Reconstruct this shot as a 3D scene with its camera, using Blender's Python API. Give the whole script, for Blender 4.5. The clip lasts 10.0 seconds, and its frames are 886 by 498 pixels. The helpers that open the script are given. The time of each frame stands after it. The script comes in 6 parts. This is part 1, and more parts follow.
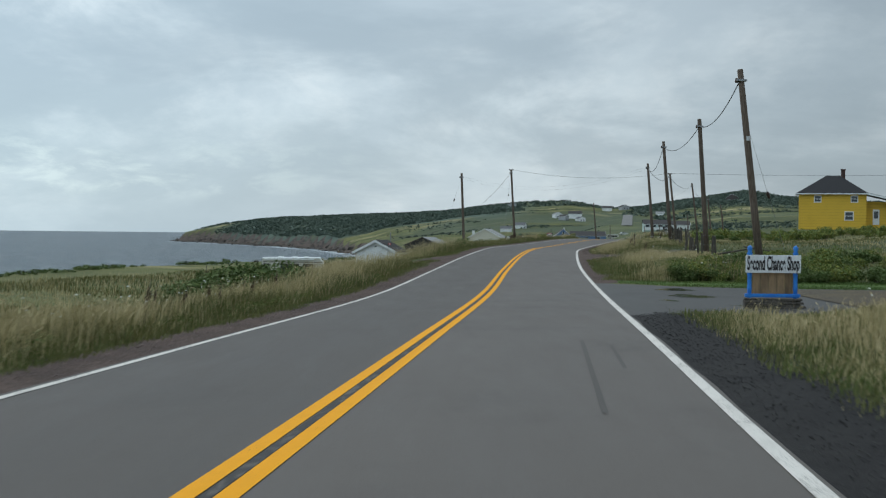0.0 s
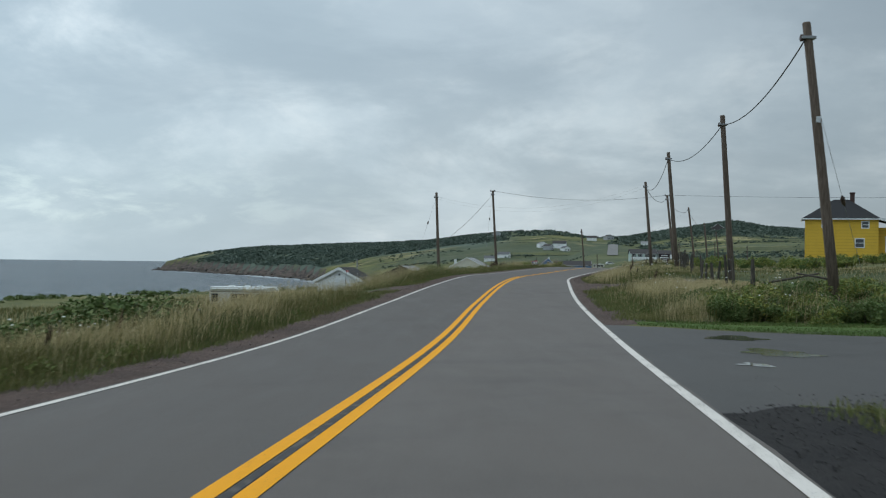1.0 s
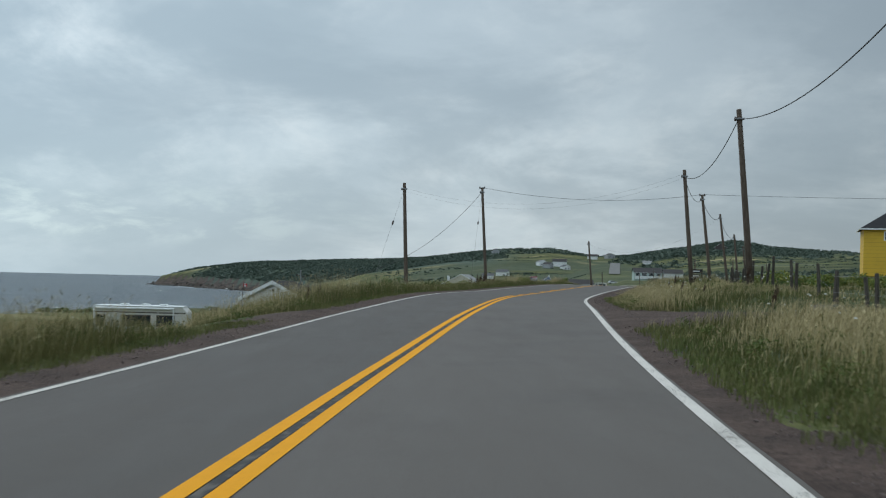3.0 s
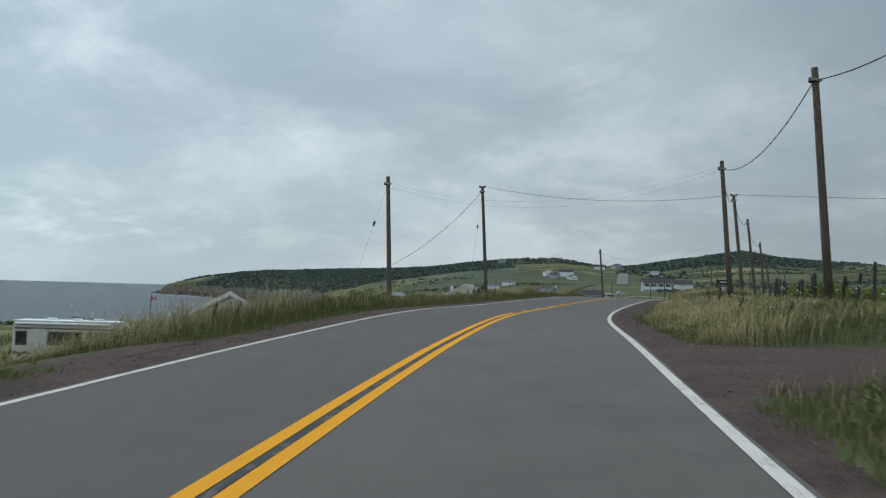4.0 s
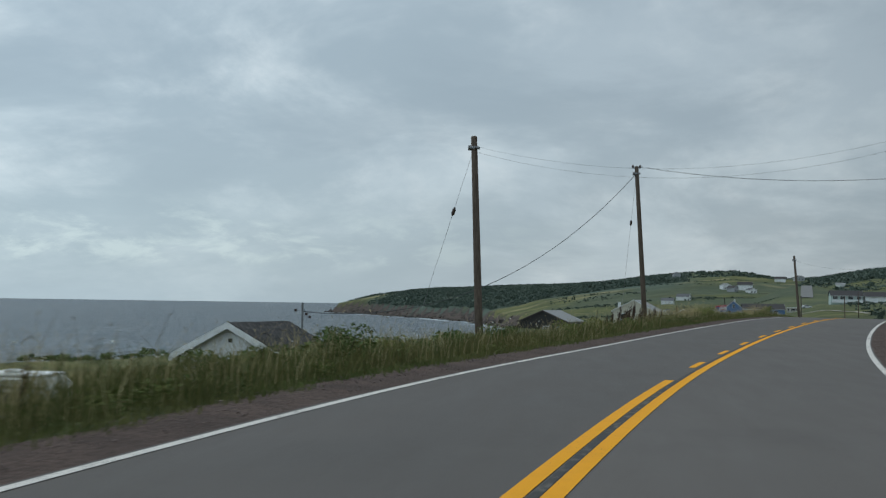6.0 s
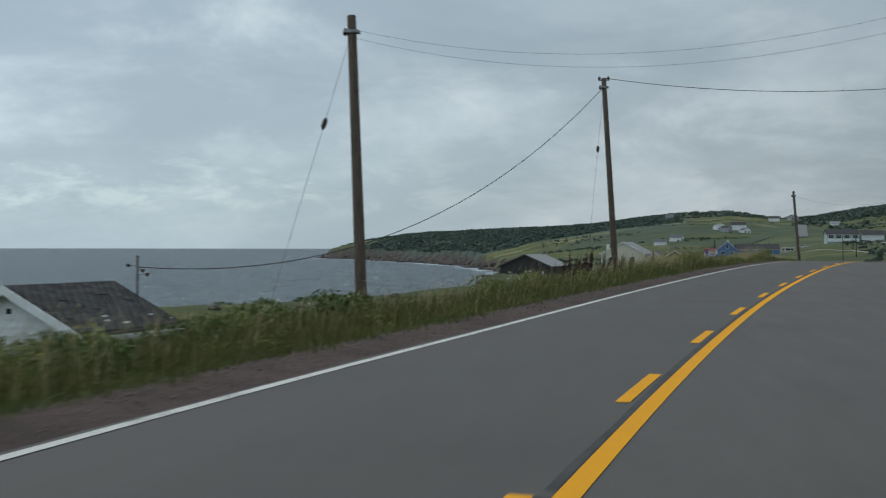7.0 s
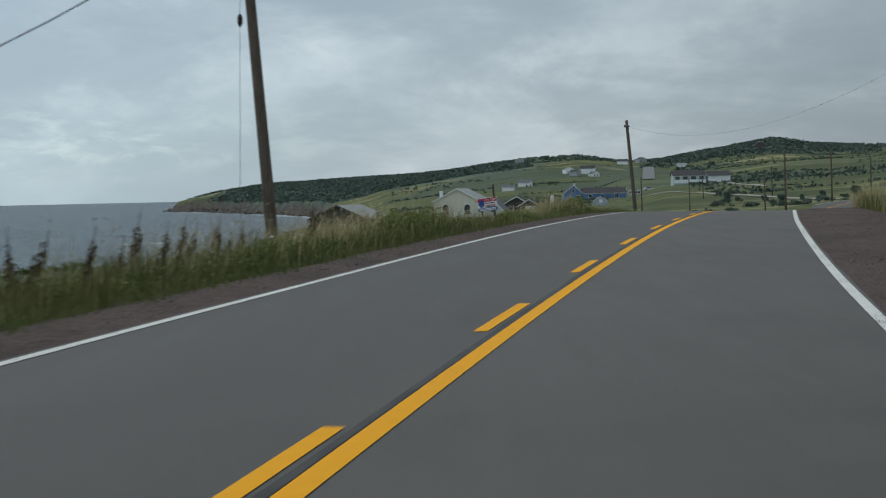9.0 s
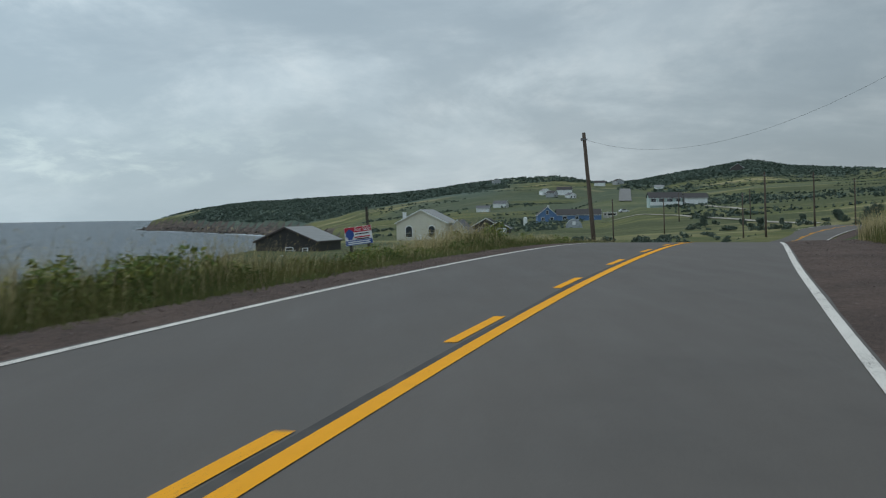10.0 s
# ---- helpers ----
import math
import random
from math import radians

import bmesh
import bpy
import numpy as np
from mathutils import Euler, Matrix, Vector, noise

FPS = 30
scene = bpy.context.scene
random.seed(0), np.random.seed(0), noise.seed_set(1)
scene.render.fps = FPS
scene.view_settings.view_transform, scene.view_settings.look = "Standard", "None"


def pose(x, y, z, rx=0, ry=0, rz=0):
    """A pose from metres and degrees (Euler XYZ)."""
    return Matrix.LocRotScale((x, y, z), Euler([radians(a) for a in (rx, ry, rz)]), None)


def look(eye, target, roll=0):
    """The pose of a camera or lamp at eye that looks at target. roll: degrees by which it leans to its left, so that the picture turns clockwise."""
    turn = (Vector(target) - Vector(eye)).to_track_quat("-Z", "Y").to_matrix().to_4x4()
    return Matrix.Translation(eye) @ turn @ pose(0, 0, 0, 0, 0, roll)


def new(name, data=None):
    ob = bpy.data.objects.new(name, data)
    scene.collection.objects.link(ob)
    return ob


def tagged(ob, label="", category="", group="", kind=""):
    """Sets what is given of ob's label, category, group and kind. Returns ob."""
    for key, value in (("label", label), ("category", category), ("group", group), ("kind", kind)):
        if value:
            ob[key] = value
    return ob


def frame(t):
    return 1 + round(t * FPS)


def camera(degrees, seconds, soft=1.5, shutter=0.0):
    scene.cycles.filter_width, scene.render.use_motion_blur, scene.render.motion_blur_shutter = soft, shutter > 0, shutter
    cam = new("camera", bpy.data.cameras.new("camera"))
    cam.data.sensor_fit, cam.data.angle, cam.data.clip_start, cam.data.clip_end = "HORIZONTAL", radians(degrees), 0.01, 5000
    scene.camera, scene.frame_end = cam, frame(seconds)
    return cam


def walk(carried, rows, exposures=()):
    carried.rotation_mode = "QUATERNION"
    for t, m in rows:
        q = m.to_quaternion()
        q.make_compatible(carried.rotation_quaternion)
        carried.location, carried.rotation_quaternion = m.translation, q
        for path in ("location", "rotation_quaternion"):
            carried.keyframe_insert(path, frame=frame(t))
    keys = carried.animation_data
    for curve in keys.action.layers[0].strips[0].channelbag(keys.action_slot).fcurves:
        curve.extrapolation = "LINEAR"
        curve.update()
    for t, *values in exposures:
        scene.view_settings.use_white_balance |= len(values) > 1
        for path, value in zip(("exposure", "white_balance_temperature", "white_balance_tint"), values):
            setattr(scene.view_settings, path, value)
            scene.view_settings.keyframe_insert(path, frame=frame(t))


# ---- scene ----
cam = camera(38.24, 10.0, soft=1.15, shutter=0.25)
PATH = [
    (0.0, pose(-0.000, -0.000, -0.000, 89.214, -0.611, -0.514)),
    (0.5, pose(0.621, 7.103, -0.152, 90.358, -0.771, -0.660)),
    (1.0, pose(1.218, 14.228, -0.282, 90.557, -0.752, -1.213)),
    (1.5, pose(1.892, 21.394, -0.370, 91.899, -0.907, -1.231)),
    (2.0, pose(2.579, 28.559, -0.471, 92.514, -1.022, -1.020)),
    (2.2, pose(2.829, 31.437, -0.496, 91.505, -1.333, -1.478)),
    (3.3, pose(4.283, 46.837, -0.552, 91.220, -1.398, -1.193)),
    (3.5, pose(4.538, 49.502, -0.535, 91.013, -1.311, -1.548)),
    (4.0, pose(5.112, 56.222, -0.434, 91.781, -1.617, -0.956)),
    (4.5, pose(5.637, 63.063, -0.348, 93.066, -1.389, -0.280)),
    (5.0, pose(6.207, 69.909, -0.266, 91.007, -0.188, 2.405)),
    (5.5, pose(6.663, 76.774, -0.141, 92.629, -0.393, 5.766)),
    (5.7, pose(6.971, 79.576, -0.101, 92.904, -1.062, 6.628)),
    (6.8, pose(8.615, 94.943, 0.088, 89.786, -0.160, 7.061)),
    (7.0, pose(9.000, 97.739, 0.112, 89.832, -0.089, 6.538)),
    (7.5, pose(10.072, 104.638, 0.117, 89.323, 0.114, 4.802)),
    (8.0, pose(11.334, 111.447, 0.137, 88.482, 0.566, 3.666)),
    (8.5, pose(12.796, 118.314, 0.149, 89.757, 1.376, 1.041)),
    (9.0, pose(14.335, 125.060, 0.187, 87.466, 1.230, 0.082)),
    (9.5, pose(15.998, 131.867, 0.208, 88.502, 1.148, -0.967)),
    (10.0, pose(17.618, 138.646, 0.282, 88.364, 0.833, -0.866)),
]
walk(cam, PATH, exposures=[(0.0, 0.03), (1.0, -0.02), (1.5, -0.07), (2.0, -0.07), (3.5, -0.1), (4.5, -0.08), (5.0, -0.14), (5.5, -0.25), (7.0, -0.28), (7.5, -0.29), (8.0, -0.35), (8.5, -0.18), (9.0, -0.22), (10.0, -0.2)])

# ---- overcast sky and a weak, very soft sun ----
SUN_ELEVATION, SUN_AZIMUTH = 42.0, 20.0
world = bpy.data.worlds.new("overcast_sky")
scene.world = world
world.use_nodes = True
wt = world.node_tree
wt.nodes.clear()


def wnode(kind, **inputs):
    n = wt.nodes.new(kind)
    for k, v in inputs.items():
        n.inputs[k.replace("_", " ")].default_value = v
    return n


def wmath(op, a, b=None, c=None):
    n = wt.nodes.new("ShaderNodeMath")
    n.operation = op
    for i, v in enumerate((a, b, c)):
        if v is None:
            continue
        if isinstance(v, (int, float)):
            n.inputs[i].default_value = v
        else:
            wt.links.new(v, n.inputs[i])
    return n.outputs[0]


def wmix(fac, a, b):
    n = wt.nodes.new("ShaderNodeMix")
    n.data_type = "RGBA"
    for sock, v in ((n.inputs[0], fac), (n.inputs[6], a), (n.inputs[7], b)):
        if isinstance(v, tuple):
            sock.default_value = v
        elif isinstance(v, (int, float)):
            sock.default_value = v
        else:
            wt.links.new(v, sock)
    return n.outputs[2]


tc = wnode("ShaderNodeTexCoord")
sep = wnode("ShaderNodeSeparateXYZ")
wt.links.new(tc.outputs["Generated"], sep.inputs[0])
dx, dy, dz = sep.outputs
up = wmath("MAXIMUM", dz, 0.0)
# the cloud deck: a plane overhead, seen in perspective
lift = wmath("ADD", up, 0.30)
comb = wnode("ShaderNodeCombineXYZ")
wt.links.new(wmath("DIVIDE", dx, lift), comb.inputs[0])
wt.links.new(wmath("DIVIDE", dy, lift), comb.inputs[1])


def cloud(scale, detail, rough, offset, sx=1.0, sy=1.0):
    m = wnode("ShaderNodeMapping")
    m.inputs["Location"].default_value = offset
    m.inputs["Scale"].default_value = (sx, sy, 1)
    m.inputs["Rotation"].default_value = (0, 0, 0.35)
    wt.links.new(comb.outputs[0], m.inputs[0])
    n = wnode("ShaderNodeTexNoise", Scale=scale, Detail=detail, Roughness=rough, Distortion=0.3)
    wt.links.new(m.outputs[0], n.inputs["Vector"])
    return n.outputs["Fac"]


def ramp(v, lo, hi):
    n = wt.nodes.new("ShaderNodeMapRange")
    n.interpolation_type = "SMOOTHSTEP"
    n.inputs[1].default_value, n.inputs[2].default_value = lo, hi
    wt.links.new(v, n.inputs[0])
    return n.outputs[0]


big = ramp(cloud(1.3, 3.0, 0.5, (3.1, 1.7, 0), 0.8, 0.7), 0.36, 0.64)
mid = ramp(cloud(3.4, 6.0, 0.58, (7.3, 2.2, 0), 0.7, 0.62), 0.40, 0.68)
fine = ramp(cloud(9.5, 7.0, 0.66, (1.3, 9.2, 0), 0.8, 0.42), 0.42, 0.68)
shade = ramp(cloud(2.2, 7.0, 0.6, (11.3, 5.2, 0), 0.65, 0.75), 0.42, 0.62)
sky = wnode("ShaderNodeTexSky")
sky.sky_type = "NISHITA"
sky.sun_disc = False
sky.sun_elevation, sky.sun_rotation = radians(SUN_ELEVATION), radians(SUN_AZIMUTH)
nish = wt.nodes.new("ShaderNodeVectorMath")
nish.operation = "SCALE"
wt.links.new(sky.outputs[0], nish.inputs[0])
nish.inputs[3].default_value = 0.07
grey, pale = (0.352, 0.452, 0.522, 1), (0.462, 0.568, 0.642, 1)
deck = wmix(big, grey, pale)
deck = wmix(wmath("MULTIPLY", mid, 0.74), deck, (0.62, 0.73, 0.79, 1))
deck = wmix(wmath("MULTIPLY", wmath("MULTIPLY", fine, mid), 0.45), deck, (0.70, 0.78, 0.82, 1))
deck = wmix(wmath("MULTIPLY", shade, 0.68), deck, (0.322, 0.415, 0.485, 1))
# a thin bluish gap and a pale bank low over the sea
low = wmath("SUBTRACT", 1.0, ramp(dz, 0.015, 0.13))
seaward = ramp(wmath("MULTIPLY", dx, -1.0), -0.10, 0.30)
deck = wmix(wmath("MULTIPLY", wmath("MULTIPLY", low, seaward), 0.6), deck, (0.355, 0.475, 0.545, 1))
breaks = ramp(cloud(7.0, 6.0, 0.62, (5.1, 3.4, 0), 0.8, 0.8), 0.46, 0.66)
band = wmath("MULTIPLY", ramp(dz, 0.018, 0.034), wmath("SUBTRACT", 1.0, ramp(dz, 0.05, 0.085)))
deck = wmix(wmath("MULTIPLY", wmath("MULTIPLY", breaks, band), wmath("MULTIPLY", seaward, 0.55)), deck, (0.60, 0.73, 0.75, 1))
deck = wmix(0.10, deck, nish.outputs[0])
# the deck is thinner, and so brighter, out over the sea than inland
side = wmath("SUBTRACT", 1.07, wmath("MULTIPLY", wmath("MINIMUM", wmath("MAXIMUM", dx, -0.4), 0.4), 0.75))
thin = wt.nodes.new("ShaderNodeVectorMath")
thin.operation = "SCALE"
wt.links.new(deck, thin.inputs[0])
wt.links.new(side, thin.inputs[3])
deck = thin.outputs[0]
# an overcast sky is about twice as bright overhead as at the horizon
gain = wmath("ADD", wmath("MULTIPLY", ramp(dz, 0.16, 0.9), 1.0), 1.0)
over = wt.nodes.new("ShaderNodeVectorMath")
over.operation = "SCALE"
wt.links.new(deck, over.inputs[0])
wt.links.new(gain, over.inputs[3])
bg = wnode("ShaderNodeBackground", Strength=1.0)
wt.links.new(over.outputs[0], bg.inputs[0])
out = wnode("ShaderNodeOutputWorld")
wt.links.new(bg.outputs[0], out.inputs[0])

sun = bpy.data.lights.new("sun", "SUN")
sun.energy, sun.angle, sun.color = 0.7, radians(25), (1.0, 0.96, 0.9)
sun_ob = new("sun", sun)
sun_ob.matrix_basis = look((0, 0, 60), (60 - 25 * 1.0, -40, 0))

# ---- materials ----


def material(name):
    m = bpy.data.materials.new(name)
    m.use_nodes = True
    return m, m.node_tree, m.node_tree.nodes["Principled BSDF"]


def tex(nt, scale, detail=4.0, rough=0.55, stretch=(1, 1, 1), turn=0.0, space="Object", distort=0.0):
    t = nt.nodes.new("ShaderNodeTexCoord")
    mp = nt.nodes.new("ShaderNodeMapping")
    mp.inputs["Scale"].default_value = stretch
    mp.inputs["Rotation"].default_value = (0, 0, turn)
    nt.links.new(t.outputs[space], mp.inputs[0])
    n = nt.nodes.new("ShaderNodeTexNoise")
    n.inputs["Scale"].default_value, n.inputs["Detail"].default_value = scale, detail
    n.inputs["Roughness"].default_value, n.inputs["Distortion"].default_value = rough, distort
    nt.links.new(mp.outputs[0], n.inputs["Vector"])
    return n.outputs["Fac"]


def step(nt, v, lo, hi):
    n = nt.nodes.new("ShaderNodeMapRange")
    n.interpolation_type = "SMOOTHSTEP"
    n.inputs[1].default_value, n.inputs[2].default_value = lo, hi
    nt.links.new(v, n.inputs[0])
    return n.outputs[0]


def mixc(nt, fac, a, b, blend="MIX"):
    n = nt.nodes.new("ShaderNodeMix")
    n.data_type, n.blend_type = "RGBA", blend
    for sock, v in ((n.inputs[0], fac), (n.inputs[6], a), (n.inputs[7], b)):
        if isinstance(v, tuple):
            sock.default_value = (*v[:3], 1)
        elif isinstance(v, (int, float)):
            sock.default_value = v
        else:
            nt.links.new(v, sock)
    return n.outputs[2]


def mul(nt, a, b, op="MULTIPLY"):
    n = nt.nodes.new("ShaderNodeMath")
    n.operation = op
    for i, v in enumerate((a, b)):
        if isinstance(v, (int, float)):
            n.inputs[i].default_value = v
        else:
            nt.links.new(v, n.inputs[i])
    return n.outputs[0]


def bump(nt, bsdf, height, strength, distance):
    n = nt.nodes.new("ShaderNodeBump")
    n.inputs["Strength"].default_value, n.inputs["Distance"].default_value = strength, distance
    nt.links.new(height, n.inputs["Height"])
    nt.links.new(n.outputs[0], bsdf.inputs["Normal"])


def surface(name, a, b, scale=3.0, rough=0.8, fine_scale=40.0, relief=0.004, spec=0.3, metal=0.0, stretch=(1, 1, 1), lo=0.35, hi=0.65, vary=0.0):
    """A surface of two tones, mottled at two scales, with a little relief."""
    m, nt, b0 = material(name)
    big_n, small_n = tex(nt, scale, 4, 0.6, stretch), tex(nt, fine_scale, 3, 0.6, stretch)
    col = mixc(nt, step(nt, big_n, lo, hi), a, b)
    dark = tuple(0.6 * (x + y) / 2 for x, y in zip(a, b))
    col = mixc(nt, mul(nt, step(nt, small_n, 0.45, 0.75), 0.45), col, dark)
    if vary:
        oi = nt.nodes.new("ShaderNodeObjectInfo")
        hsv = nt.nodes.new("ShaderNodeHueSaturation")
        nt.links.new(mul(nt, mul(nt, oi.outputs["Random"], vary), 1.0 - vary / 2, "ADD"), hsv.inputs["Value"])
        nt.links.new(col, hsv.inputs["Color"])
        col = hsv.outputs[0]
    nt.links.new(col, b0.inputs["Base Color"])
    b0.inputs["Roughness"].default_value, b0.inputs["Metallic"].default_value = rough, metal
    b0.inputs["Specular IOR Level"].default_value = spec
    if relief:
        bump(nt, b0, small_n, 0.6, relief)
    return m


def siding(name, colour, pitch, rough=0.6, axis="Z", dark=0.55):
    """Painted boards, with a dark shadow line drawn into the colour at every pitch metres."""
    m, nt, b0 = material(name)
    t = nt.nodes.new("ShaderNodeTexCoord")
    sp = nt.nodes.new("ShaderNodeSeparateXYZ")
    nt.links.new(t.outputs["Object"], sp.inputs[0])
    saw = mul(nt, mul(nt, sp.outputs[axis], 1.0 / pitch), 1.0, "FRACT")
    weather = tex(nt, 0.9, 5, 0.6)
    col = mixc(nt, mul(nt, step(nt, weather, 0.4, 0.8), 0.35), colour, tuple(c * 0.72 for c in colour))
    col = mixc(nt, mul(nt, step(nt, saw, 0.86, 0.95), 1 - dark), col, tuple(c * 0.35 for c in colour))
    nt.links.new(col, b0.inputs["Base Color"])
    b0.inputs["Roughness"].default_value = rough
    bump(nt, b0, saw, 0.7, 0.012)
    return m


def road_material(name, tone, patchy, gloss, lanes=False, sheen=0.25):
    m, nt, b0 = material(name)
    grit, speck, blotch = tex(nt, 45.0, 5, 0.8), tex(nt, 120.0, 2, 0.6), tex(nt, 0.30, 6, 0.65)
    smear = tex(nt, 0.9, 5, 0.62, (2.2, 0.30, 1), radians(8))
    pale, dark = tuple(c * 1.14 for c in tone), tuple(c * 0.86 for c in tone)
    col = mixc(nt, step(nt, smear, 0.36, 0.66), dark, pale)
    if lanes:
        at = nt.nodes.new("ShaderNodeAttribute")
        at.attribute_name = "across"
        wave = mul(nt, mul(nt, mul(nt, mul(nt, at.outputs["Fac"], 1.0, "ABSOLUTE"), -0.9, "ADD"), 2 * math.pi / 1.75), 1.0, "COSINE")
        col = mixc(nt, mul(nt, step(nt, wave, -0.6, 1.0), 0.45), col, tuple(c * 1.22 for c in tone))
        col = mixc(nt, mul(nt, mul(nt, 1.0, step(nt, at.outputs["Fac"], -0.6, 0.0), "SUBTRACT"), 0.6), col, tuple(c * 0.84 for c in tone))
        # the landward lane is toned paler, and was resurfaced darker from the bend on
        col = mixc(nt, mul(nt, step(nt, at.outputs["Fac"], -0.15, 0.3), 0.8), col, tuple(c * 1.32 for c in tone))
        tco = nt.nodes.new("ShaderNodeTexCoord")
        spo = nt.nodes.new("ShaderNodeSeparateXYZ")
        nt.links.new(tco.outputs["Object"], spo.inputs[0])
        fresh = mul(nt, step(nt, at.outputs["Fac"], -0.08, 0.02), step(nt, spo.outputs[1], 86.0, 112.0))
        col = mixc(nt, mul(nt, fresh, 0.45), col, tuple(c * 0.86 for c in tone))
    col = mixc(nt, mul(nt, step(nt, blotch, 0.48, 0.75), patchy), col, tuple(c * 0.66 for c in tone))
    col = mixc(nt, mul(nt, step(nt, grit, 0.50, 0.68), 0.42), col, tuple(c * 1.75 for c in tone))
    col = mixc(nt, mul(nt, step(nt, speck, 0.52, 0.66), 0.5), col, tuple(c * 0.35 for c in tone))
    nt.links.new(col, b0.inputs["Base Color"])
    r = nt.nodes.new("ShaderNodeMapRange")
    r.inputs[3].default_value, r.inputs[4].default_value = gloss, min(gloss + 0.2, 0.95)
    nt.links.new(smear, r.inputs[0])
    nt.links.new(r.outputs[0], b0.inputs["Roughness"])
    b0.inputs["Specular IOR Level"].default_value = sheen
    bump(nt, b0, grit, 0.5, 0.004)
    return m


def paint_material(name, colour, under, wear):
    """Road paint, rubbed through to the asphalt here and there."""
    m, nt, b0 = material(name)
    chips, wide = tex(nt, 38.0, 5, 0.7), tex(nt, 1.3, 3, 0.6)
    rub = step(nt, mul(nt, chips, mul(nt, wide, 0.35), "ADD"), 0.93 - wear, 0.99 - wear)
    dirt = step(nt, tex(nt, 5.0, 5, 0.65), 0.4, 0.8)
    col = mixc(nt, mul(nt, dirt, 0.25), colour, tuple(c * 0.72 for c in colour))
    col = mixc(nt, rub, col, under)
    nt.links.new(col, b0.inputs["Base Color"])
    b0.inputs["Roughness"].default_value, b0.inputs["Specular IOR Level"].default_value = 0.75, 0.12
    bump(nt, b0, chips, 0.4, 0.002)
    return m


ASPHALT = (0.077, 0.0655, 0.0570)
M_ROAD = road_material("worn_asphalt", ASPHALT, 0.55, 0.55, True, 0.20)
M_DRIVE = road_material("cracked_driveway_asphalt", (0.048, 0.044, 0.040), 0.95, 0.55)
M_YELLOW = paint_material("yellow_road_paint", (0.74, 0.315, 0.004), ASPHALT, 0.10)
M_WHITE = paint_material("white_road_paint", (0.60, 0.56, 0.51), ASPHALT, 0.19)
M_SEAL = surface("chipped_joint_sealer", (0.030, 0.029, 0.028), (0.105, 0.095, 0.08), 7, 0.8, 60, 0.003, stretch=(1.0, 0.6, 1), lo=0.50, hi=0.62)
M_TAR = surface("black_joint_tar", (0.024, 0.022, 0.020), (0.050, 0.044, 0.038), 1.5, 0.75, 40, 0.002)
M_RUBBER = road_material("tyre_mark_rubber", tuple(c * 0.84 for c in ASPHALT), 0.3, 0.55, False, 0.20)


def gravel_material(name, pale, dark, chip):
    """Crushed stone: drifts, pebble-sized mottling and pale chips."""
    m, nt, b0 = material(name)
    drift, pebble, grain = tex(nt, 0.7, 5, 0.65), tex(nt, 13.0, 4, 0.7), tex(nt, 48.0, 4, 0.75)
    col = mixc(nt, step(nt, drift, 0.36, 0.66), pale, dark)
    col = mixc(nt, mul(nt, step(nt, pebble, 0.46, 0.62), 0.75), col, tuple(c * 0.5 for c in dark))
    col = mixc(nt, mul(nt, step(nt, grain, 0.52, 0.68), 0.6), col, chip)
    nt.links.new(col, b0.inputs["Base Color"])
    b0.inputs["Roughness"].default_value, b0.inputs["Specular IOR Level"].default_value = 0.95, 0.15
    bump(nt, b0, mul(nt, pebble, grain, "ADD"), 0.8, 0.02)
    return m


M_GRAVEL = gravel_material("red_gravel", (0.104, 0.071, 0.058), (0.064, 0.044, 0.037), (0.22, 0.165, 0.14))
M_BLACKGRAVEL = gravel_material("dark_gravel", (0.019, 0.018, 0.018), (0.029, 0.027, 0.026), (0.075, 0.068, 0.064))
M_YARD = gravel_material("trodden_brown_yard", (0.12, 0.095, 0.06), (0.085, 0.072, 0.058), (0.20, 0.165, 0.10))
M_STONE = surface("grey_red_stone", (0.19, 0.145, 0.128), (0.13, 0.098, 0.088), 3, 0.9, 20, 0.01)
M_DARKSTONE = surface("dark_grey_stone", (0.030, 0.028, 0.028), (0.058, 0.053, 0.05), 3, 0.9, 20, 0.01)
M_PUDDLE = surface("rain_water", (0.06, 0.056, 0.05), (0.10, 0.094, 0.084), 2.5, 0.06, 8, 0.0, 0.5)
M_POLE = surface("weathered_pole_wood", (0.085, 0.062, 0.047), (0.145, 0.112, 0.088), 5, 0.9, 26, 0.01, stretch=(6, 6, 0.5), vary=0.25)
M_POST = surface("grey_fence_wood", (0.045, 0.038, 0.032), (0.10, 0.086, 0.07), 6, 0.9, 30, 0.008, stretch=(5, 5, 0.6), vary=0.5)
M_STEEL = surface("galvanised_steel", (0.32, 0.33, 0.34), (0.22, 0.22, 0.23), 6, 0.45, 40, 0.001, metal=0.8)
M_WIRE = surface("black_cable", (0.03, 0.03, 0.032), (0.06, 0.06, 0.062), 8, 0.6, 40, 0)
M_CERAMIC = surface("brown_ceramic", (0.05, 0.035, 0.03), (0.09, 0.06, 0.05), 9, 0.25, 40, 0)
M_TAG = surface("aluminium_tag", (0.62, 0.64, 0.65), (0.5, 0.52, 0.53), 9, 0.4, 40, 0)
M_GLASS = surface("dark_window_glass", (0.025, 0.03, 0.034), (0.04, 0.046, 0.05), 0.8, 0.06, 9, 0, 0.6)
M_TRIM = surface("white_trim_paint", (0.80, 0.81, 0.80), (0.70, 0.71, 0.70), 2, 0.55, 25, 0.001)
M_SHINGLE_BLACK = siding("black_roof_shingles", (0.016, 0.016, 0.018), 0.16, 0.95)
M_SHINGLE_GREY = siding("grey_roof_shingles", (0.105, 0.105, 0.112), 0.15, 0.95)
M_SHINGLE_PALE = siding("weathered_pale_roofing", (0.25, 0.25, 0.245), 0.22, 0.95)
